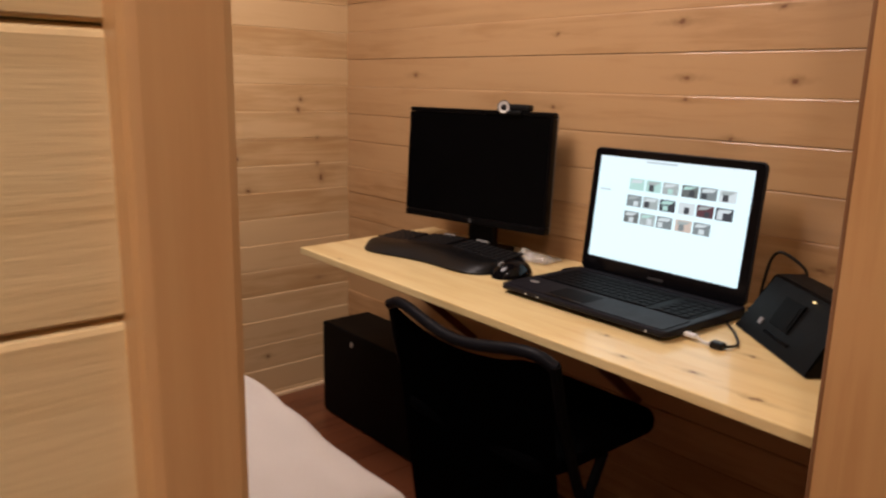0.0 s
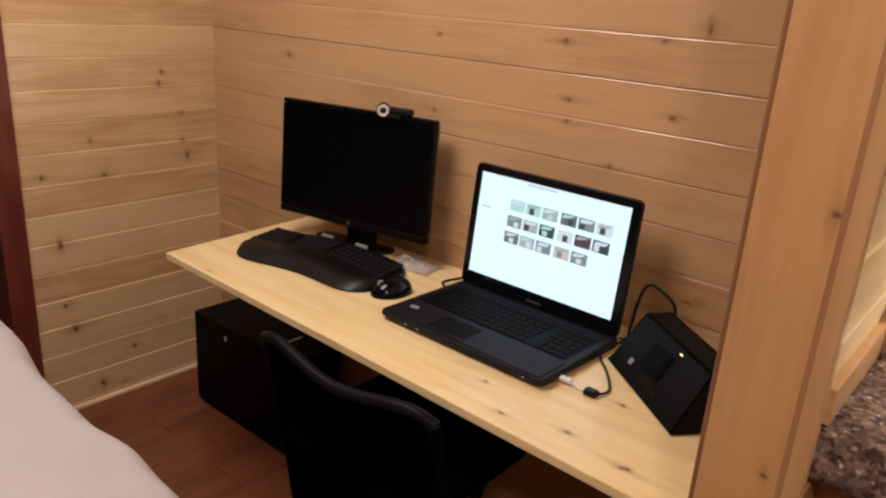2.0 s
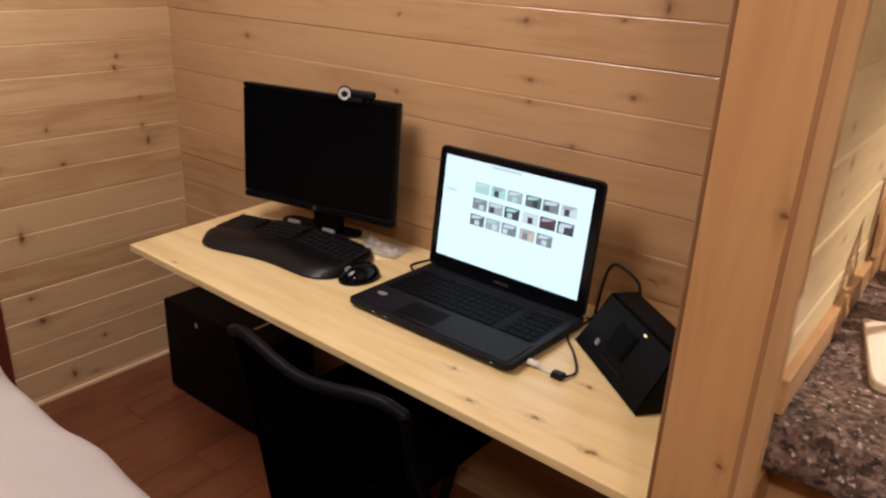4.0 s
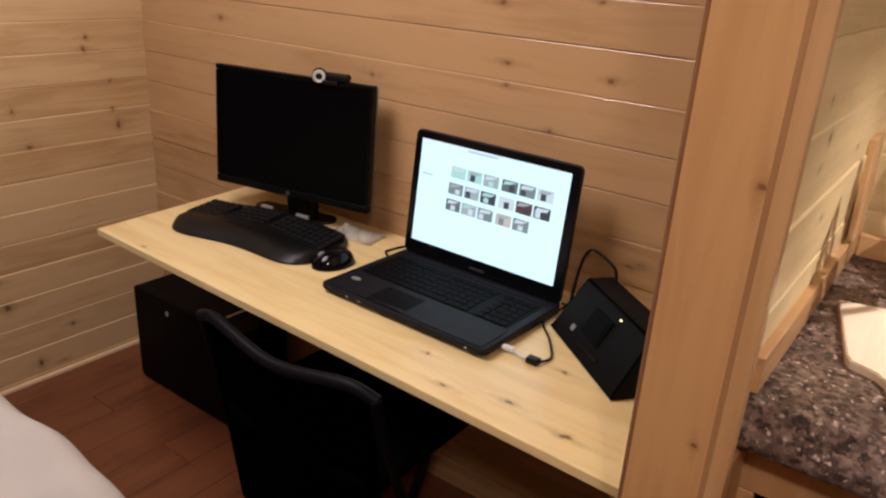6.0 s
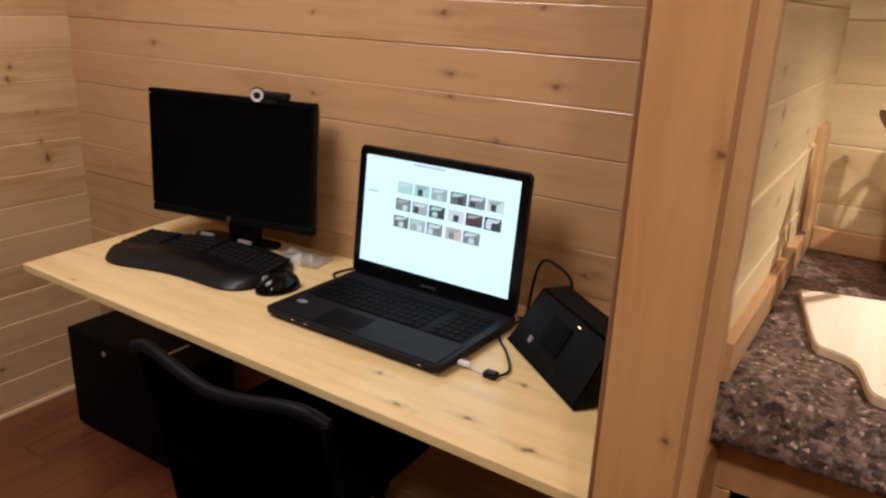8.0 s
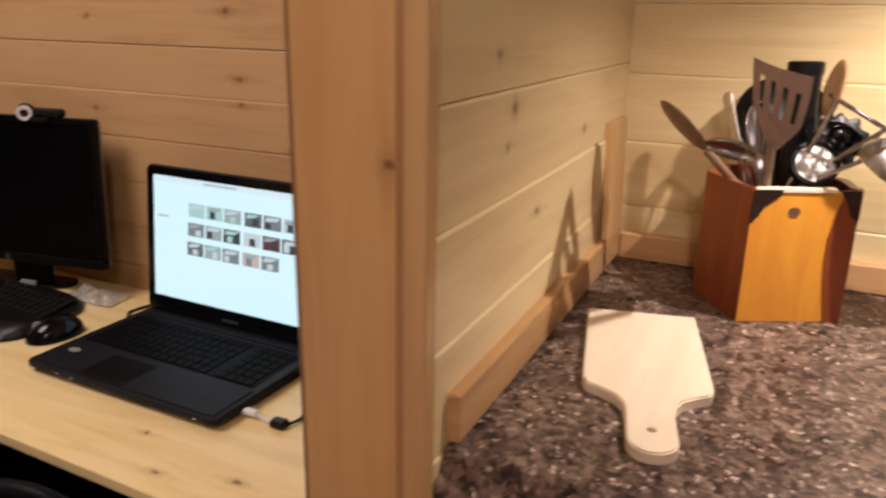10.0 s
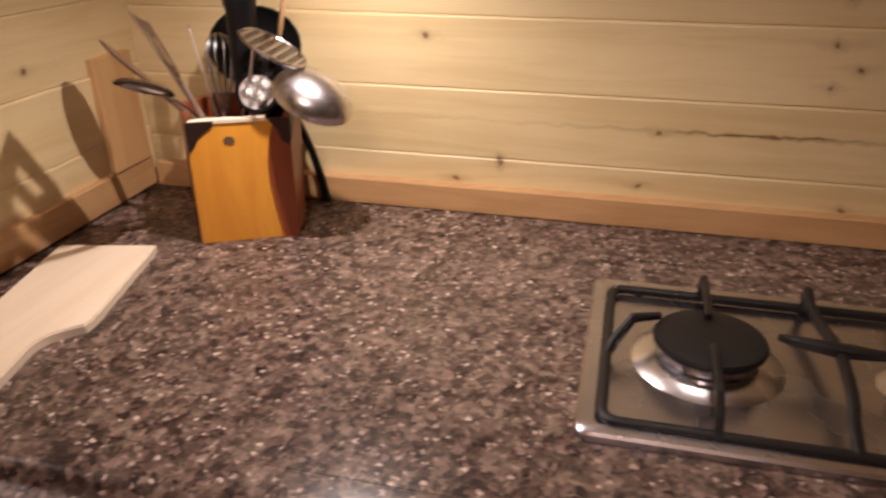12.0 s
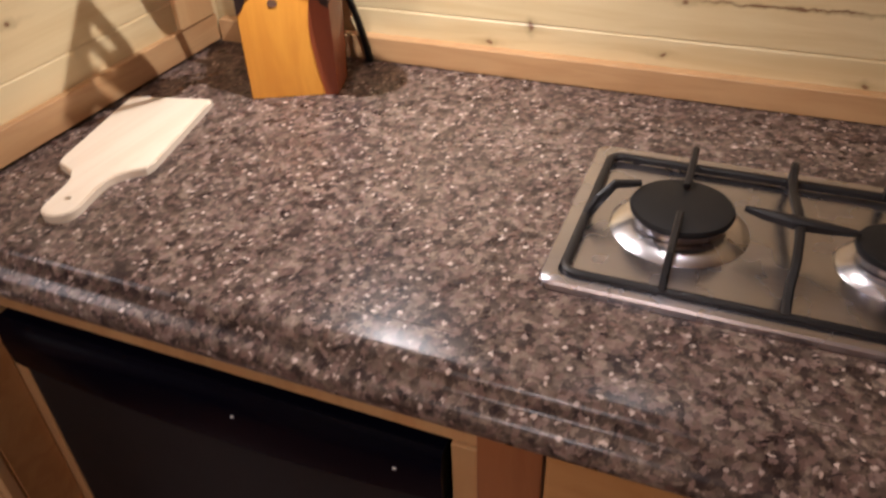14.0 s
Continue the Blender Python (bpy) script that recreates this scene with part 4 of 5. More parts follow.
def hob():
    """A two-burner gas hob let into the counter."""
    hb = thing("gas_hob", "stainless steel gas hob with black cast grates", "hob", pose(0, 0, COUNTER_Z))
    x0, x1, y0, y1 = 0.980, 1.266, -0.980, -0.468
    cx, cy = (x0 + x1) / 2, (y0 + y1) / 2
    rim = bmesh.new()
    outer = rounded(x1 - x0, y1 - y0, 0.012, 4)
    rings = []
    for inset, z in ((0, 0.0002), (0.0005, 0.006), (0.003, 0.0085), (0.016, 0.0085), (0.022, 0.0030), (0.024, 0.0025)):
        k, m = 1 - 2 * inset / (x1 - x0), 1 - 2 * inset / (y1 - y0)
        rings.append([rim.verts.new((cx + x * k, cy + y * m, z)) for x, y in outer])
    for a, b in zip(rings, rings[1:]):
        for i in range(len(a)):
            rim.faces.new((a[i], a[(i + 1) % len(a)], b[(i + 1) % len(a)], b[i]))
    rim.faces.new(rings[-1])
    part("tray", rim, steel, hb, "brushed steel tray with a raised rim", smooth=True)

    def burner(x, y, r):
        k = r / 0.050
        part("burner_ring", lathe(((0.070 * k, 0.0026), (0.068 * k, 0.004), (0.052 * k, 0.011), (0.046 * k, 0.0115), (0.044 * k, 0.006), (0, 0.006)), 40), ring_steel, hb, "polished steel burner ring", smooth=True, at=pose(x, y, 0))
        part("burner_crown", lathe(((0.040 * k, 0.006), (0.041 * k, 0.0115), (0.0465 * k, 0.014), (0.0475 * k, 0.0225), (0, 0.0225)), 40), chrome, hb, smooth=True, at=pose(x, y, 0))
        part("burner_gap", lathe(((0.030 * k, 0.0115), (0.0445 * k, 0.0118), (0.0445 * k, 0.0138), (0.03 * k, 0.0138)), 36), iron, hb, at=pose(x, y, 0))
        part("burner_cap", lathe(((0.0485 * k, 0.0232), (0.0510 * k, 0.0240), (0.0518 * k, 0.0275), (0.050 * k, 0.0305), (0.044 * k, 0.0315), (0, 0.0322)), 44), cap_enamel, hb, "matt black burner cap", smooth=True, at=pose(x, y, 0))

    b1, b2 = (1.122, -0.584, 0.051), (1.115, -0.785, 0.038)
    burner(*b1), burner(*b2)

    gx0, gx1, gy0, gy1 = 1.000, 1.240, -0.868, -0.490

    def blade(points, wide, tall):
        """A flat upright bar along points; wide and tall may be lists."""
        bm = bmesh.new()
        pts = [Vector(p) for p in points]
        n = len(pts)
        wides = wide if isinstance(wide, (list, tuple)) else [wide] * n
        talls = tall if isinstance(tall, (list, tuple)) else [tall] * n
        rings = []
        for i, p in enumerate(pts):
            way = pts[min(i + 1, n - 1)] - pts[max(i - 1, 0)]
            flat = Vector((way.x, way.y, 0))
            side = Vector((-flat.y, flat.x, 0)).normalized() * wides[i] / 2
            up = (side.cross(way) if side.cross(way).z > 0 else way.cross(side)).normalized() * talls[i] / 2
            rings.append([bm.verts.new(p + u * up + v * side) for u, v in ((-1, -0.8), (0.6, -1), (1, -0.55), (1, 0.55), (0.6, 1), (-1, 0.8))])
        for a, b in zip(rings, rings[1:]):
            for k in range(6):
                bm.faces.new((a[k], a[(k + 1) % 6], b[(k + 1) % 6], b[k]))
        bm.faces.new(rings[0][::-1]), bm.faces.new(rings[-1])
        return bm

    zf = 0.0095
    corner = [(gx0, gy0, 180), (gx1, gy0, 270), (gx1, gy1, 0), (gx0, gy1, 90)]
    ring = []
    for cx0, cy0, a0 in corner:
        ox, oy = cx0 + (0.014 if cx0 == gx0 else -0.014), cy0 + (0.014 if cy0 == gy0 else -0.014)
        ring += [(ox + 0.014 * math.cos(radians(a0 + 22.5 * k)), oy + 0.014 * math.sin(radians(a0 + 22.5 * k)), zf) for k in range(5)]
    ring.append(ring[0])
    grate = part("grate", blade(ring, 0.0095, 0.008), iron, hb, "black enamelled grate frame", smooth=True)
    ym = -0.690
    part("grate_bar", blade(curve_points([(gx0, ym, zf), (gx0 + 0.030, ym - 0.001, 0.018), (1.060, ym - 0.004, 0.028), (1.122, ym - 0.006, 0.031), (1.180, ym, 0.028), (gx1 - 0.030, ym + 0.002, 0.030), (gx1 - 0.006, ym + 0.001, 0.034), (gx1, ym, zf)], 4), 0.009, 0.010), iron, grate, "raised middle bar", smooth=True)
    part("grate_cross", blade([(1.128, b1[1] - 0.060, 0.0355), (1.124, ym + 0.028, 0.035), (1.120, ym - 0.006, 0.034), (1.117, ym - 0.034, 0.035), (1.116, b2[1] + 0.036, 0.0355)], [0.004, 0.010, 0.016, 0.010, 0.004], [0.006, 0.009, 0.011, 0.009, 0.006]), iron, grate, "short tapered cross bar", smooth=True)
    for bx, by, br in (b1, b2):
        part("grate_finger", blade([(gx0, by, zf), (gx0 + 0.008, by, 0.022), (gx0 + 0.024, by, 0.034), (bx - br * 0.50, by, 0.0365)], 0.0075, [0.010, 0.012, 0.009, 0.006]), iron, grate)
        part("grate_finger", blade([(gx1, by, zf), (gx1 - 0.003, by, 0.028), (gx1 - 0.012, by, 0.038), (bx + br * 0.55, by, 0.0365)], 0.0075, [0.012, 0.014, 0.010, 0.006]), iron, grate)
    for y0, way, tip in ((gy1, -1, b1[1] + 0.046), (gy0, 1, b2[1] - 0.030)):
        part("grate_finger", blade([(1.105, y0, zf), (1.118, y0 + way * 0.010, 0.024), (1.132, y0 + way * 0.022, 0.036), (1.142, tip, 0.0365)], 0.0075, [0.010, 0.012, 0.009, 0.006]), iron, grate)
    for x in (gx0, gx1):
        for y in (gy0 + 0.03, gy1 - 0.03, ym):
            part("grate_foot", box(x - 0.004, x + 0.004, y - 0.004, y + 0.004, 0.003, 0.011), iron, grate)
    return hb


hob()


def cutting_board():
    """A paddle-shaped board; local x runs from the handle's tip to the square end."""
    tip, end = Vector((0.907, 0.066, COUNTER_Z)), Vector((1.205, 0.135, COUNTER_Z))
    bd = thing("cutting_board", "pale wooden paddle cutting board with a hole in its handle", "cutting board", frame_from(tip, end - tip, (0, 0, 1)))
    L, hw, hh = (end - tip).length, 0.0615, 0.0215
    side = [(0.125, hw), (0.112, hw - 0.004), (0.104, 0.044), (0.094, 0.031), (0.080, 0.0235), (0.064, hh), (0.024, hh)]
    outline = [(L, -hw), (L, hw)] + side + [(0.0215 - 0.0215 * math.sin(radians(a)), 0.0215 * math.cos(radians(a))) for a in range(10, 180, 10)] + [(x, -y) for x, y in side[::-1]]
    bm = bmesh.new()
    hole = [(0.036 + 0.0045 * math.cos(-k * math.pi / 6), 0.0045 * math.sin(-k * math.pi / 6)) for k in range(12)]
    T2 = 0.011
    loops = {}
    for z in (0.0, T2):
        vo = [bm.verts.new((x, y, z)) for x, y in outline]
        vh = [bm.verts.new((x, y, z)) for x, y in hole]
        eo = [bm.edges.new((vo[i], vo[(i + 1) % len(vo)])) for i in range(len(vo))]
        eh = [bm.edges.new((vh[i], vh[(i + 1) % len(vh)])) for i in range(len(vh))]
        bmesh.ops.triangle_fill(bm, use_beauty=True, edges=eo + eh)
        loops[z] = (vo, vh, eo)
    for k in (0, 1):
        a, b = loops[0.0][k], loops[T2][k]
        for i in range(len(a)):
            bm.faces.new((a[i], a[(i + 1) % len(a)], b[(i + 1) % len(a)], b[i]))
    bmesh.ops.recalc_face_normals(bm, faces=bm.faces[:])
    bmesh.ops.bevel(bm, geom=loops[T2][2], offset=0.0016, segments=2, affect="EDGES")
    part("paddle", bm, maple_board, bd, smooth=True)
    return bd


cutting_board()


def utensil_block():
    """A six-sided wooden holder with a honey-coloured front."""
    bk = thing("utensil_holder", "six-sided red-brown wooden utensil holder with a honey front panel", "utensil holder", pose(0, 0, COUNTER_Z))
    V = [Vector(p) for p in ((1.256, 0.033), (1.312, -0.078), (1.370, -0.062), (1.420, -0.002), (1.408, 0.078), (1.342, 0.094))]
    mid = sum(V, Vector((0, 0))) / 6
    H = 0.162
    for i in range(6):
        a, b = V[i], V[(i + 1) % 6]
        ia, ib = a + (mid - a).normalized() * 0.012, b + (mid - b).normalized() * 0.012
        gap = (b - a).normalized() * 0.0006
        wallp = prism([tuple(a + gap), tuple(b - gap), tuple(ib - gap), tuple(ia + gap)], H - (0.0 if i else 0.004), "z", 0.0008)
        for v in wallp.verts:
            if v.co.z > H - 0.02:
                v.co += Vector((0.002, -0.006, 0.0)) * max(0.0, 1.0 - (v.co.xy - V[2]).length / 0.05)
        part("side_panel", wallp, honey_wood if i == 0 else holder_red, bk, "honey-coloured front panel" if i == 0 else "")
        out = ((a + b) / 2 - mid).normalized()
        # dark corner pieces and the curved dark cheek of the front
        if i == 0:
            way = (b - a).normalized()
            width = (b - a).length
            m = Matrix(((way.x, out.x, 0), (way.y, out.y, 0), (0, 0, 1))).to_4x4()
            m.translation = (a.x, a.y, 0)
            tri = prism([(0.0, H), (0.034, H), (0.032, H - 0.007), (0.014, H - 0.020), (0.008, H - 0.032), (0.0, H - 0.040)], 0.0012, "y", start=0.0006)
            part("corner_inlay", tri, black_wood, bk, "dark stained corner", at=m)
            cheek = [(width, 0.0), (width - 0.018, 0.0), (width - 0.025, 0.04), (width - 0.030, 0.08), (width - 0.030, 0.11), (width - 0.026, 0.135), (width - 0.018, H), (width, H)]
            part("cheek_inlay", prism(cheek, 0.0012, "y", start=0.0006), holder_red, bk, "curved red-brown inlay", at=m)
            part("corner_inlay", prism([(width - 0.026, H), (width - 0.016, H - 0.014), (width - 0.010, H - 0.030), (width, H - 0.036), (width, H)], 0.0012, "y", start=0.0019), black_wood, bk, "dark stained corner", at=m)
            part("rim_strip", box(0.004, width - 0.028, -0.011, 0.0016, H - 0.0035, H + 0.0012, 0.0006), maple_board, bk, "pale rim strip", at=m)
            part("knot", prism([(0.050 + 0.007 * math.cos(k * math.pi / 6), H - 0.026 + 0.0055 * math.sin(k * math.pi / 6)) for k in range(12)], 0.0004, "y", start=0.0004), spoon_wood, bk, "small knot", at=m)
        if i in (1, 5):
            way = (b - a).normalized()
            m = Matrix(((way.x, out.x, 0), (way.y, out.y, 0), (0, 0, 1))).to_4x4()
            m.translation = (a.x, a.y, 0)
            w = (b - a).length
            near_edge = [(0.0, H), (0.022, H), (0.010, H - 0.016), (0.0, H - 0.030)] if i == 1 else [(w, H), (w - 0.022, H), (w - 0.010, H - 0.016), (w, H - 0.030)]
            part("corner_inlay", prism(near_edge, 0.0012, "y", start=0.0006), black_wood, bk, "dark stained corner", at=m)
    part("bottom", prism([tuple(v + (mid - v) * 0.14) for v in V], 0.010, "z"), holder_red, bk)
    part("rice_fill", prism([tuple(v + (mid - v) * 0.16) for v in V], 0.115, "z", start=0.011), spoon_wood, bk, "grainy fill inside the holder")
    return bk


black_wood = wood("dark_stained_wood", (0.035, 0.014, 0.009), (0.018, 0.008, 0.006), (), (9, 9, 1.5), loose=0.0)
utensil_block()
FILL = COUNTER_Z + 0.128


def shaft(name, path, radius, material, parent, label="", flat=1.0):
    return part(name, tube(curve_points(path, 5), radius, 10, flat=flat), material, parent, label, smooth=True)


def bowl(rx, ry, depth, thick=0.0012, steps=28):
    """A spoon's bowl, open upwards, rim at z 0."""
    bm = bmesh.new()
    rings = []
    for k in range(8):
        a = k / 7 * math.pi / 2
        rings.append([bm.verts.new((rx * math.cos(a) * math.cos(b) + 1e-5 * math.cos(b), ry * math.cos(a) * math.sin(b) + 1e-5 * math.sin(b), -depth * math.sin(a))) for b in (2 * math.pi * j / steps for j in range(steps))])
    for p, q in zip(rings, rings[1:]):
        for j in range(steps):
            bm.faces.new((p[j], p[(j + 1) % steps], q[(j + 1) % steps], q[j]))
    bmesh.ops.remove_doubles(bm, verts=bm.verts[:], dist=5e-5)
    bmesh.ops.solidify(bm, geom=bm.faces[:], thickness=thick)
    return bm


def ladle():
    ld = thing("ladle", "polished steel soup ladle standing in the utensil holder", "ladle")
    shaft("handle", [(1.345, 0.03, FILL), (1.338, -0.01, 1.092), (1.320, -0.050, 1.122), (1.314, -0.075, 1.138)], 0.0035, chrome, ld, flat=0.6)
    m = frame_from((1.312, -0.112, 1.126), (0.05, -0.85, -0.42), (0.30, 0.35, -0.88))
    part("bowl", bowl(0.051, 0.040, 0.030), ring_steel, ld, "round polished bowl", smooth=True, at=m)
    return ld


def wooden_spoon(name, label, foot, head, width, length, material, normal):
    sp = thing(name, label, "spoon")
    foot, head = Vector(foot), Vector(head)
    way = (head - foot).normalized()
    neck = head - way * length
    shaft("handle", [foot, foot.lerp(neck, 0.5), neck], [0.0052] * 11, material, sp)
    bm = bmesh.new()
    bmesh.ops.create_uvsphere(bm, u_segments=20, v_segments=12, radius=1)
    for v in bm.verts:
        v.co = (v.co.x * length / 2, v.co.y * width / 2, v.co.z * 0.005 - 0.004 * (1 - v.co.x ** 2 - v.co.y ** 2) * (v.co.z > 0))
    part("bowl", bm, material, sp, smooth=True, at=frame_from(head - way * length / 2, way, Vector(normal)))
    return sp


def slotted_turner():
    tn = thing("slotted_turner", "brown-grey nylon slotted turner standing in the holder", "spatula")
    foot, left, right = Vector((1.306, 0.022, FILL)), Vector((1.197, 0.049, 1.254)), Vector((1.164, -0.008, 1.231))
    mid = (left + right) / 2
    way, across = (mid - foot).normalized(), (right - left).normalized()
    m = frame_from(mid, -way, across.cross(way))
    bm = bmesh.new()
    # local x down the blade, y across; strips between four slots, a slanted tip
    W, Lb = 0.070, 0.108
    xs = [0.0, 0.020, 0.062, 0.082, Lb]
    half = lambda x: W / 2 * (1.0 if x < 0.05 else 1.0 - 0.76 * ((x - 0.05) / (Lb - 0.05)) ** 1.2)
    ys = (-1.0, -0.66, -0.50, -0.24, -0.08, 0.18, 0.34, 0.60, 0.76, 1.0)
    grid = [[bm.verts.new((x - (0.006 * y if x == 0 else 0), half(x) * y, 0.003 * (1 - y * y))) for y in ys] for x in xs]
    for i in range(4):
        for j in range(9):
            if i == 1 and j in (1, 3, 5, 7):
                continue
            bm.faces.new((grid[i][j], grid[i + 1][j], grid[i + 1][j + 1], grid[i][j + 1]))
    bmesh.ops.solidify(bm, geom=bm.faces[:], thickness=0.0026)
    part("blade", bm, grey_nylon, tn, "slotted blade", at=m)
    shaft("handle", [foot, foot.lerp(mid, 0.25), mid - way * 0.100], 0.0052, grey_nylon, tn, flat=0.7)
    return tn


def whisk():
    wk = thing("whisk", "narrow steel wire whisk standing in the holder", "whisk")
    foot, top = Vector((1.340, 0.026, FILL)), Vector((1.379, 0.043, 1.188))
    way = (top - foot).normalized()
    side = Vector((0.5, -0.86, 0)).cross(way).cross(way).normalized()
    deep = way.cross(side)
    neck = foot + way * 0.022
    run = (top - neck).length
    for k in range(5):
        a = math.pi * k / 5
        out = side * math.cos(a) + deep * math.sin(a)
        shape = ((0.003, 0.0), (0.010, 0.30), (0.0175, 0.68), (0.0165, 0.86), (0.009, 0.97))
        loop = [neck + out * r + way * run * h for r, h in shape] + [top + out * 0.0005] + [neck - out * r + way * run * h for r, h in shape[::-1]]
        shaft("wire", loop, 0.0013, chrome, wk)
    shaft("handle", [foot, foot + way * 0.012, neck + way * 0.004], 0.0045, chrome, wk)
    return wk


def steel_spatula():
    st = thing("steel_spatula", "narrow pale steel palette spatula standing in the holder", "spatula")
    foot, top = Vector((1.352, 0.040, FILL)), Vector((1.382, 0.086, 1.197))
    way = (top - foot).normalized()
    m = frame_from(foot, way, (-0.50, 0.86, 0.0))
    L = (top - foot).length
    bm = prism([(0.040, -0.008), (L - 0.006, -0.012), (L, -0.006), (L, 0.006), (L - 0.006, 0.012), (0.040, 0.008)], 0.0016, "z", 0.0004)
    part("blade", bm, ring_steel, st, "flat steel blade", at=m)
    part("handle", box(0.0, 0.041, -0.005, 0.005, -0.002, 0.004, 0.001), chrome, st, at=m)
    return st


def masher():
    ms = thing("potato_masher", "steel masher with a round grid plate", "masher")
    c, n = Vector((1.314, -0.066, 1.186)), Vector((0.07, -0.48, 0.87))
    m = frame_from(c, (0.10, -0.86, -0.49), n)
    bm = tube([(0.042 * math.cos(a), 0.042 * math.sin(a), 0) for a in (2 * math.pi * k / 28 for k in range(29))], 0.0022, 6)
    plate = part("plate", bm, chrome, ms, "round grid plate", at=m)
    for k in range(-3, 4):
        half = math.sqrt(max(0, 0.041 ** 2 - (0.0115 * k) ** 2))
        part("grid_bar", box(0.0115 * k - 0.002, 0.0115 * k + 0.002, -half, half, -0.0012, 0.0012), chrome, plate)
        part("grid_bar", box(-half, half, 0.0115 * k - 0.002, 0.0115 * k + 0.002, -0.0010, 0.0010), chrome, plate)
    for s in (-1, 1):
        top = m @ Vector((0.030 * s, 0.012, -0.002))
        shaft("arm", [top, top.lerp(Vector((1.345, 0.0, 1.11)), 0.45) + Vector((0.004, 0, -0.01)), (1.345 + 0.006 * s, 0.008, FILL)], 0.003, chrome, ms)
    return ms


def torch():
    tc = thing("flashlight", "black flashlight with white diodes standing in the utensil holder", "flashlight")
    m = frame_from((1.334, -0.027, 1.126), (0.3, -0.9, 0.1), (-0.80, -0.38, 0.46))
    part("head", lathe(((0.016, -0.075), (0.017, -0.040), (0.026, -0.022), (0.0275, 0.0), (0.0235, 0.001), (0.0225, -0.004), (0, -0.004)), 32), black_plastic, tc, smooth=True, at=m)
    part("reflector", lathe(((0, -0.0036), (0.0222, -0.0036), (0.0222, -0.0022), (0, -0.0022)), 28), silver_plastic, tc, "silver reflector plate", at=m)
    spots = [(0, 0)] + [(0.0135 * math.cos(k * math.pi / 3), 0.0135 * math.sin(k * math.pi / 3)) for k in range(6)]
    for x, y in spots:
        part("diode", lathe([(0.0068 * math.cos(radians(a)), 0.0035 * math.sin(radians(a))) for a in range(0, 91, 18)], 14), white_plastic, tc, "white diode", smooth=True, at=m @ pose(x, y, -0.0021))
    part("body", tube([m @ Vector((0, 0, -0.070)), m @ Vector((0, 0, -0.078)), (1.366, 0.008, FILL)], 0.014, 16), black_plastic, tc, smooth=True)
    return tc


def black_handle(name, label, foot, top, r):
    hd = thing(name, label, "utensil")
    foot, top = Vector(foot), Vector(top)
    way = top - foot
    L = way.length
    m = frame_from(foot, way.orthogonal(), way)
    part("grip", lathe(((0, 0), (r * 0.75, 0), (r * 0.85, L * 0.3), (r, L * 0.6), (r * 1.02, L * 0.90), (r * 1.12, L * 0.93), (r * 1.12, L - 0.002), (r * 1.0, L), (r * 0.62, L), (r * 0.58, L - 0.02), (0, L - 0.02)), 24), black_plastic, hd, smooth=True, at=m)
    return hd


def round_skimmer():
    """A wide black spoon seen from its hollow side."""
    sk = thing("round_skimmer", "wide round black nylon spoon behind the other utensils", "spoon")
    m = frame_from((1.424, 0.016, 1.166), (0.35, -0.93, 0.0), (-0.82, -0.42, 0.38))
    part("bowl", bowl(0.060, 0.052, 0.016, 0.003), black_plastic, sk, "round black bowl", smooth=True, at=m)
    shaft("handle", [(1.370, 0.012, FILL), (1.395, 0.014, 1.105), (1.418, 0.016, 1.138)], 0.006, black_plastic, sk)
    return sk


def scalloped_knob():
    kn = thing("scalloped_knob", "black utensil with a scalloped plastic knob", "utensil")
    m = frame_from((1.362, -0.050, 1.152), (0.3, -0.9, 0.2), (-0.85, -0.35, 0.40))
    edge = [((0.029 + 0.0035 * math.cos(9 * a)) * math.cos(a), (0.029 + 0.0035 * math.cos(9 * a)) * math.sin(a)) for a in (2 * math.pi * k / 72 for k in range(72))]
    part("knob", prism(edge, 0.016, "z", 0.003, -0.014), black_plastic, kn, smooth=True, at=m)
    part("boss", lathe(((0.016, 0.0), (0.015, 0.004), (0.010, 0.006), (0, 0.006)), 24), black_gloss, kn, smooth=True, at=m)
    shaft("stem", [(1.366, -0.012, FILL), (1.368, -0.035, 1.10), m @ Vector((0, 0, -0.008))], 0.006, black_plastic, kn)
    return kn


def leaning_handle():
    lh = thing("leaning_handle", "flat black plastic handle leaning behind the utensil holder", "utensil")
    path = curve_points([(1.404, -0.026, 1.112), (1.416, -0.040, 1.070), (1.424, -0.056, 1.020), (1.428, -0.066, 0.975), (1.430, -0.070, 0.946)], 4)
    part("handle", tube(path, [0.008 + 0.003 * k / (len(path) - 1) for k in range(len(path))], 10, flat=0.55), black_plastic, lh, smooth=True)
    return lh


ladle()
wooden_spoon("wooden_spoon", "long dark wooden spoon leaning out of the holder", (1.318, 0.030, FILL), (1.281, 0.149, 1.193), 0.050, 0.082, spoon_wood, (0.45, -0.46, 0.76))
wooden_spoon("wooden_spoon", "pale wooden spoon standing in the holder", (1.385, -0.015, FILL), (1.411, -0.040, 1.242), 0.042, 0.070, spoon_pale, (-0.47, 0.88, 0.1))
steel_spoon = thing("steel_spoon", "polished steel spoon leaning out of the holder", "spoon")
shaft("handle", [(1.318, 0.030, FILL), (1.282, 0.040, 1.112), (1.252, 0.048, 1.135)], 0.0032, chrome, steel_spoon, flat=0.5)
part("bowl", bowl(0.034, 0.022, 0.009), chrome, steel_spoon, "long polished bowl", smooth=True, at=frame_from((1.228, 0.060, 1.148), (-0.62, 0.60, 0.34), (-0.35, -0.10, -0.90)))
slotted_turner()
whisk()
steel_spatula()
masher()
torch()
black_handle("masher_handle", "thick black handle with a hollow end standing in the holder", (1.356, -0.004, FILL), (1.366, 0.000, 1.240), 0.0185)
round_skimmer()
scalloped_knob()
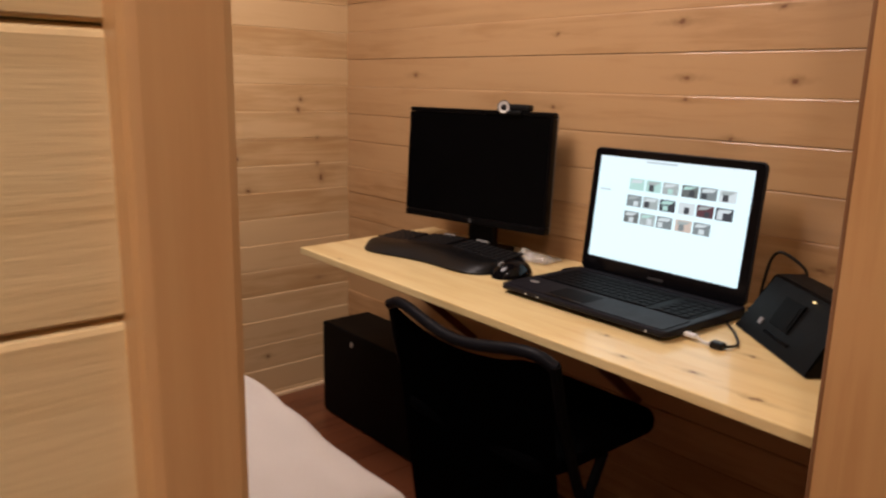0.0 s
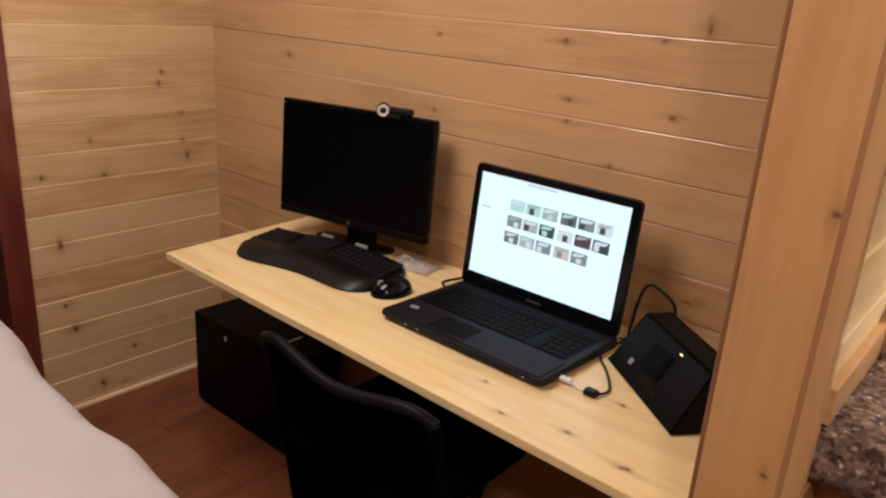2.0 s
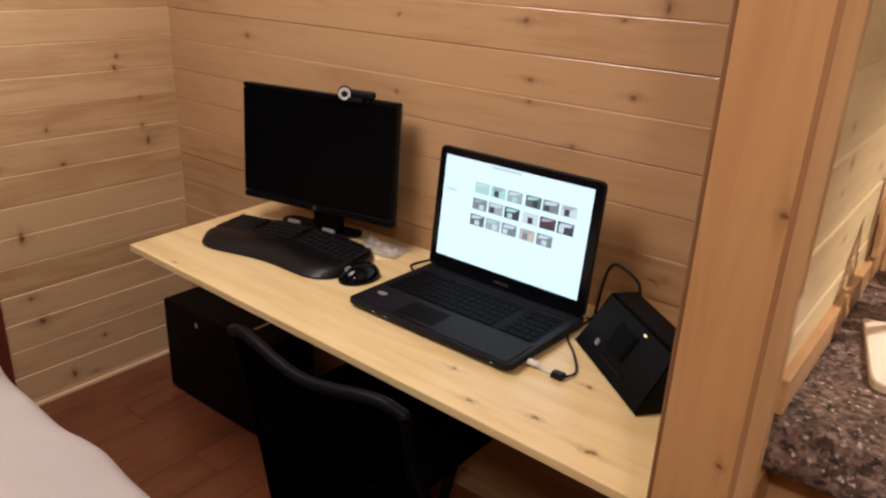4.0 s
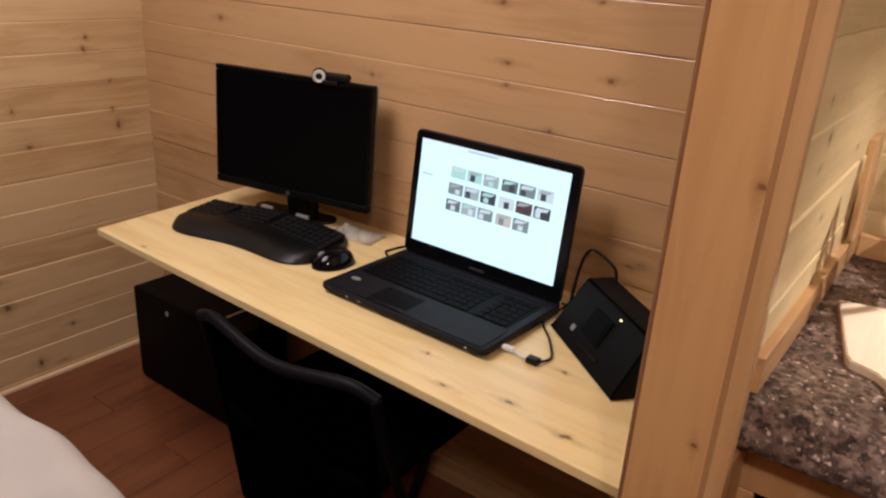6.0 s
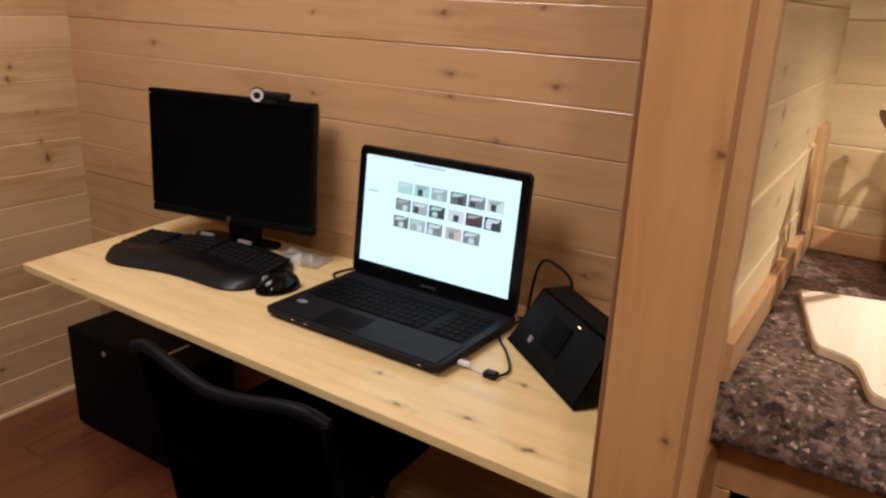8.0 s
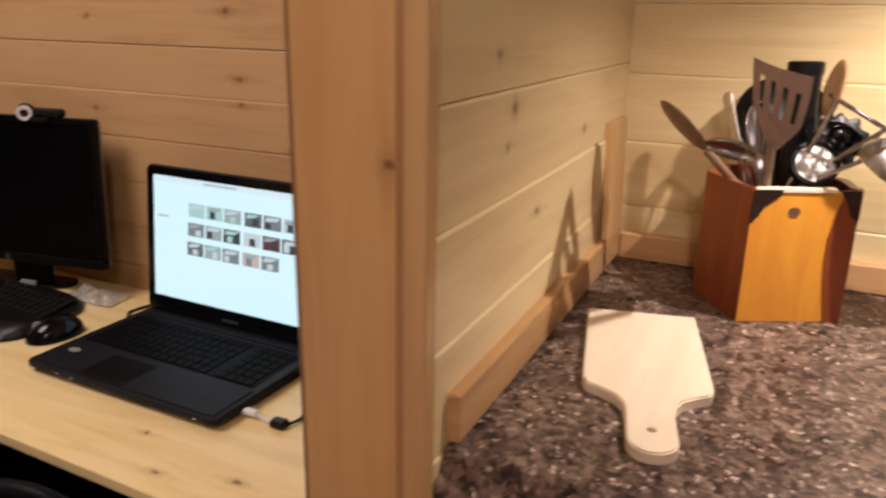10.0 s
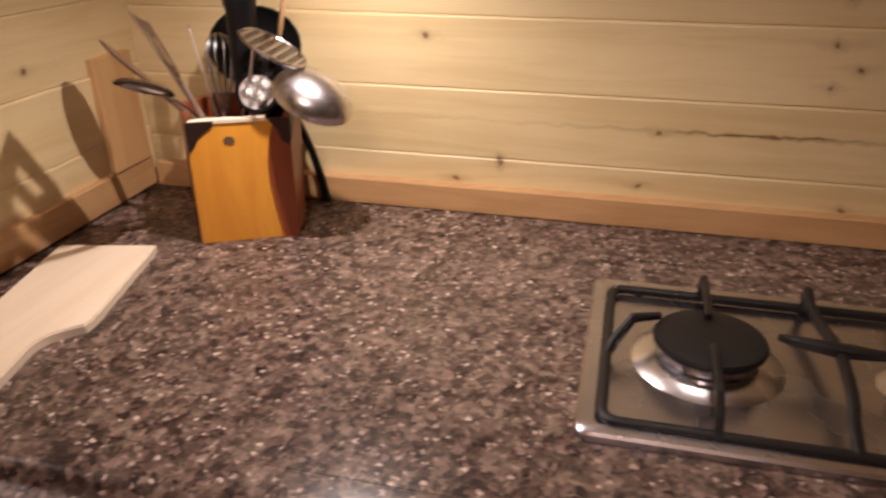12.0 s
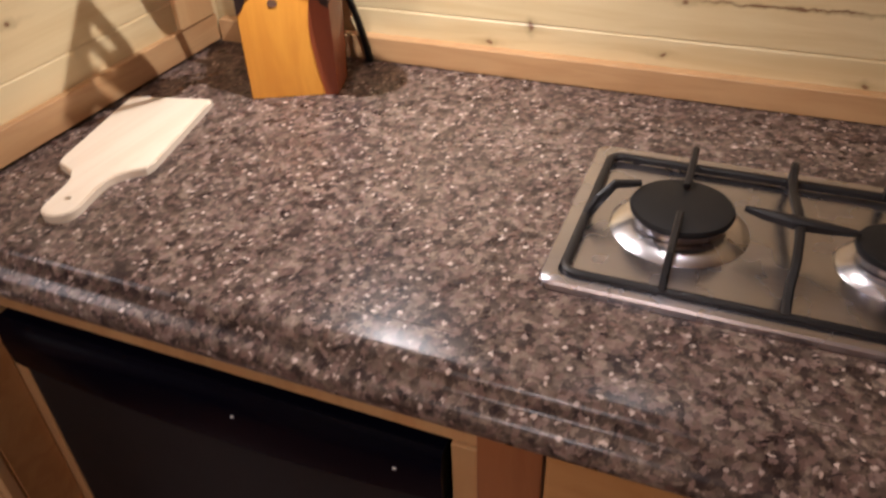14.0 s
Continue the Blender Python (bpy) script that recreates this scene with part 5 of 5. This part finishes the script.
leaning_handle()

# ---- boards of the walls and floor ----
PITCH = 0.0955
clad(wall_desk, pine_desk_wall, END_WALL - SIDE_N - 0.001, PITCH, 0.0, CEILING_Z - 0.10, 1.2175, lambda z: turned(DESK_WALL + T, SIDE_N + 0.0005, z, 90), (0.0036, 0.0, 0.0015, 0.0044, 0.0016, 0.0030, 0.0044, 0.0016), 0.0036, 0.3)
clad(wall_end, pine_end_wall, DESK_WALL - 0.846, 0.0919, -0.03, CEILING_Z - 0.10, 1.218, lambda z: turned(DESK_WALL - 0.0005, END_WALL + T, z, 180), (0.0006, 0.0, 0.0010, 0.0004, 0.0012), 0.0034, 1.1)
clad(wall_kitchen, pine_kitchen, 2.0, PITCH, 0.0, CEILING_Z - 0.10, 1.2105, lambda z: turned(KITCHEN_WALL + T, -1.7725, z, 90), (0.0, 0.0006, 0.0010), 0.0032, 1.0)
clad(wall_partition, pine_partition, KITCHEN_WALL - 0.8075, PITCH, 0.0, CEILING_Z - 0.10, 1.130, lambda z: turned(KITCHEN_WALL - 0.0005, SIDE_K + T, z, 180), (0.0, 0.0006, 0.0010), 0.0032, 1.0)
clad(wall_partition, pine_partition, DESK_WALL - 0.851, PITCH, 0.0, CEILING_Z - 0.10, 1.2035, lambda z: turned(0.8505, SIDE_N - T, z, 0))
clad(wall_front, pine_partition, 1.8, 0.083, 0.0, CEILING_Z - 0.10, 1.060, lambda z: turned(0.024, SIDE_K + T, z, 180))

floor_parent = bpy.data.objects["floor"]
boards = {}
for row in range(26):
    for k in range(5):
        x0 = max(-1.895, -2.98 + 1.2 * k - 0.37 * (row % 3))
        x1 = min(1.495, -2.98 + 1.2 * (k + 1) - 0.37 * (row % 3))
        size = round(x1 - x0, 3)
        if size < 0.05:
            continue
        if size not in boards:
            boards[size] = mesh_of("floor_plank", box(0, size - 0.0015, 0, 0.1242, -0.0118, 0.0, 0.0012, 1), floor_wood)
        shared("floor_plank", boards[size], floor_parent, pose(x0, -0.86 + 0.125 * row, 0))
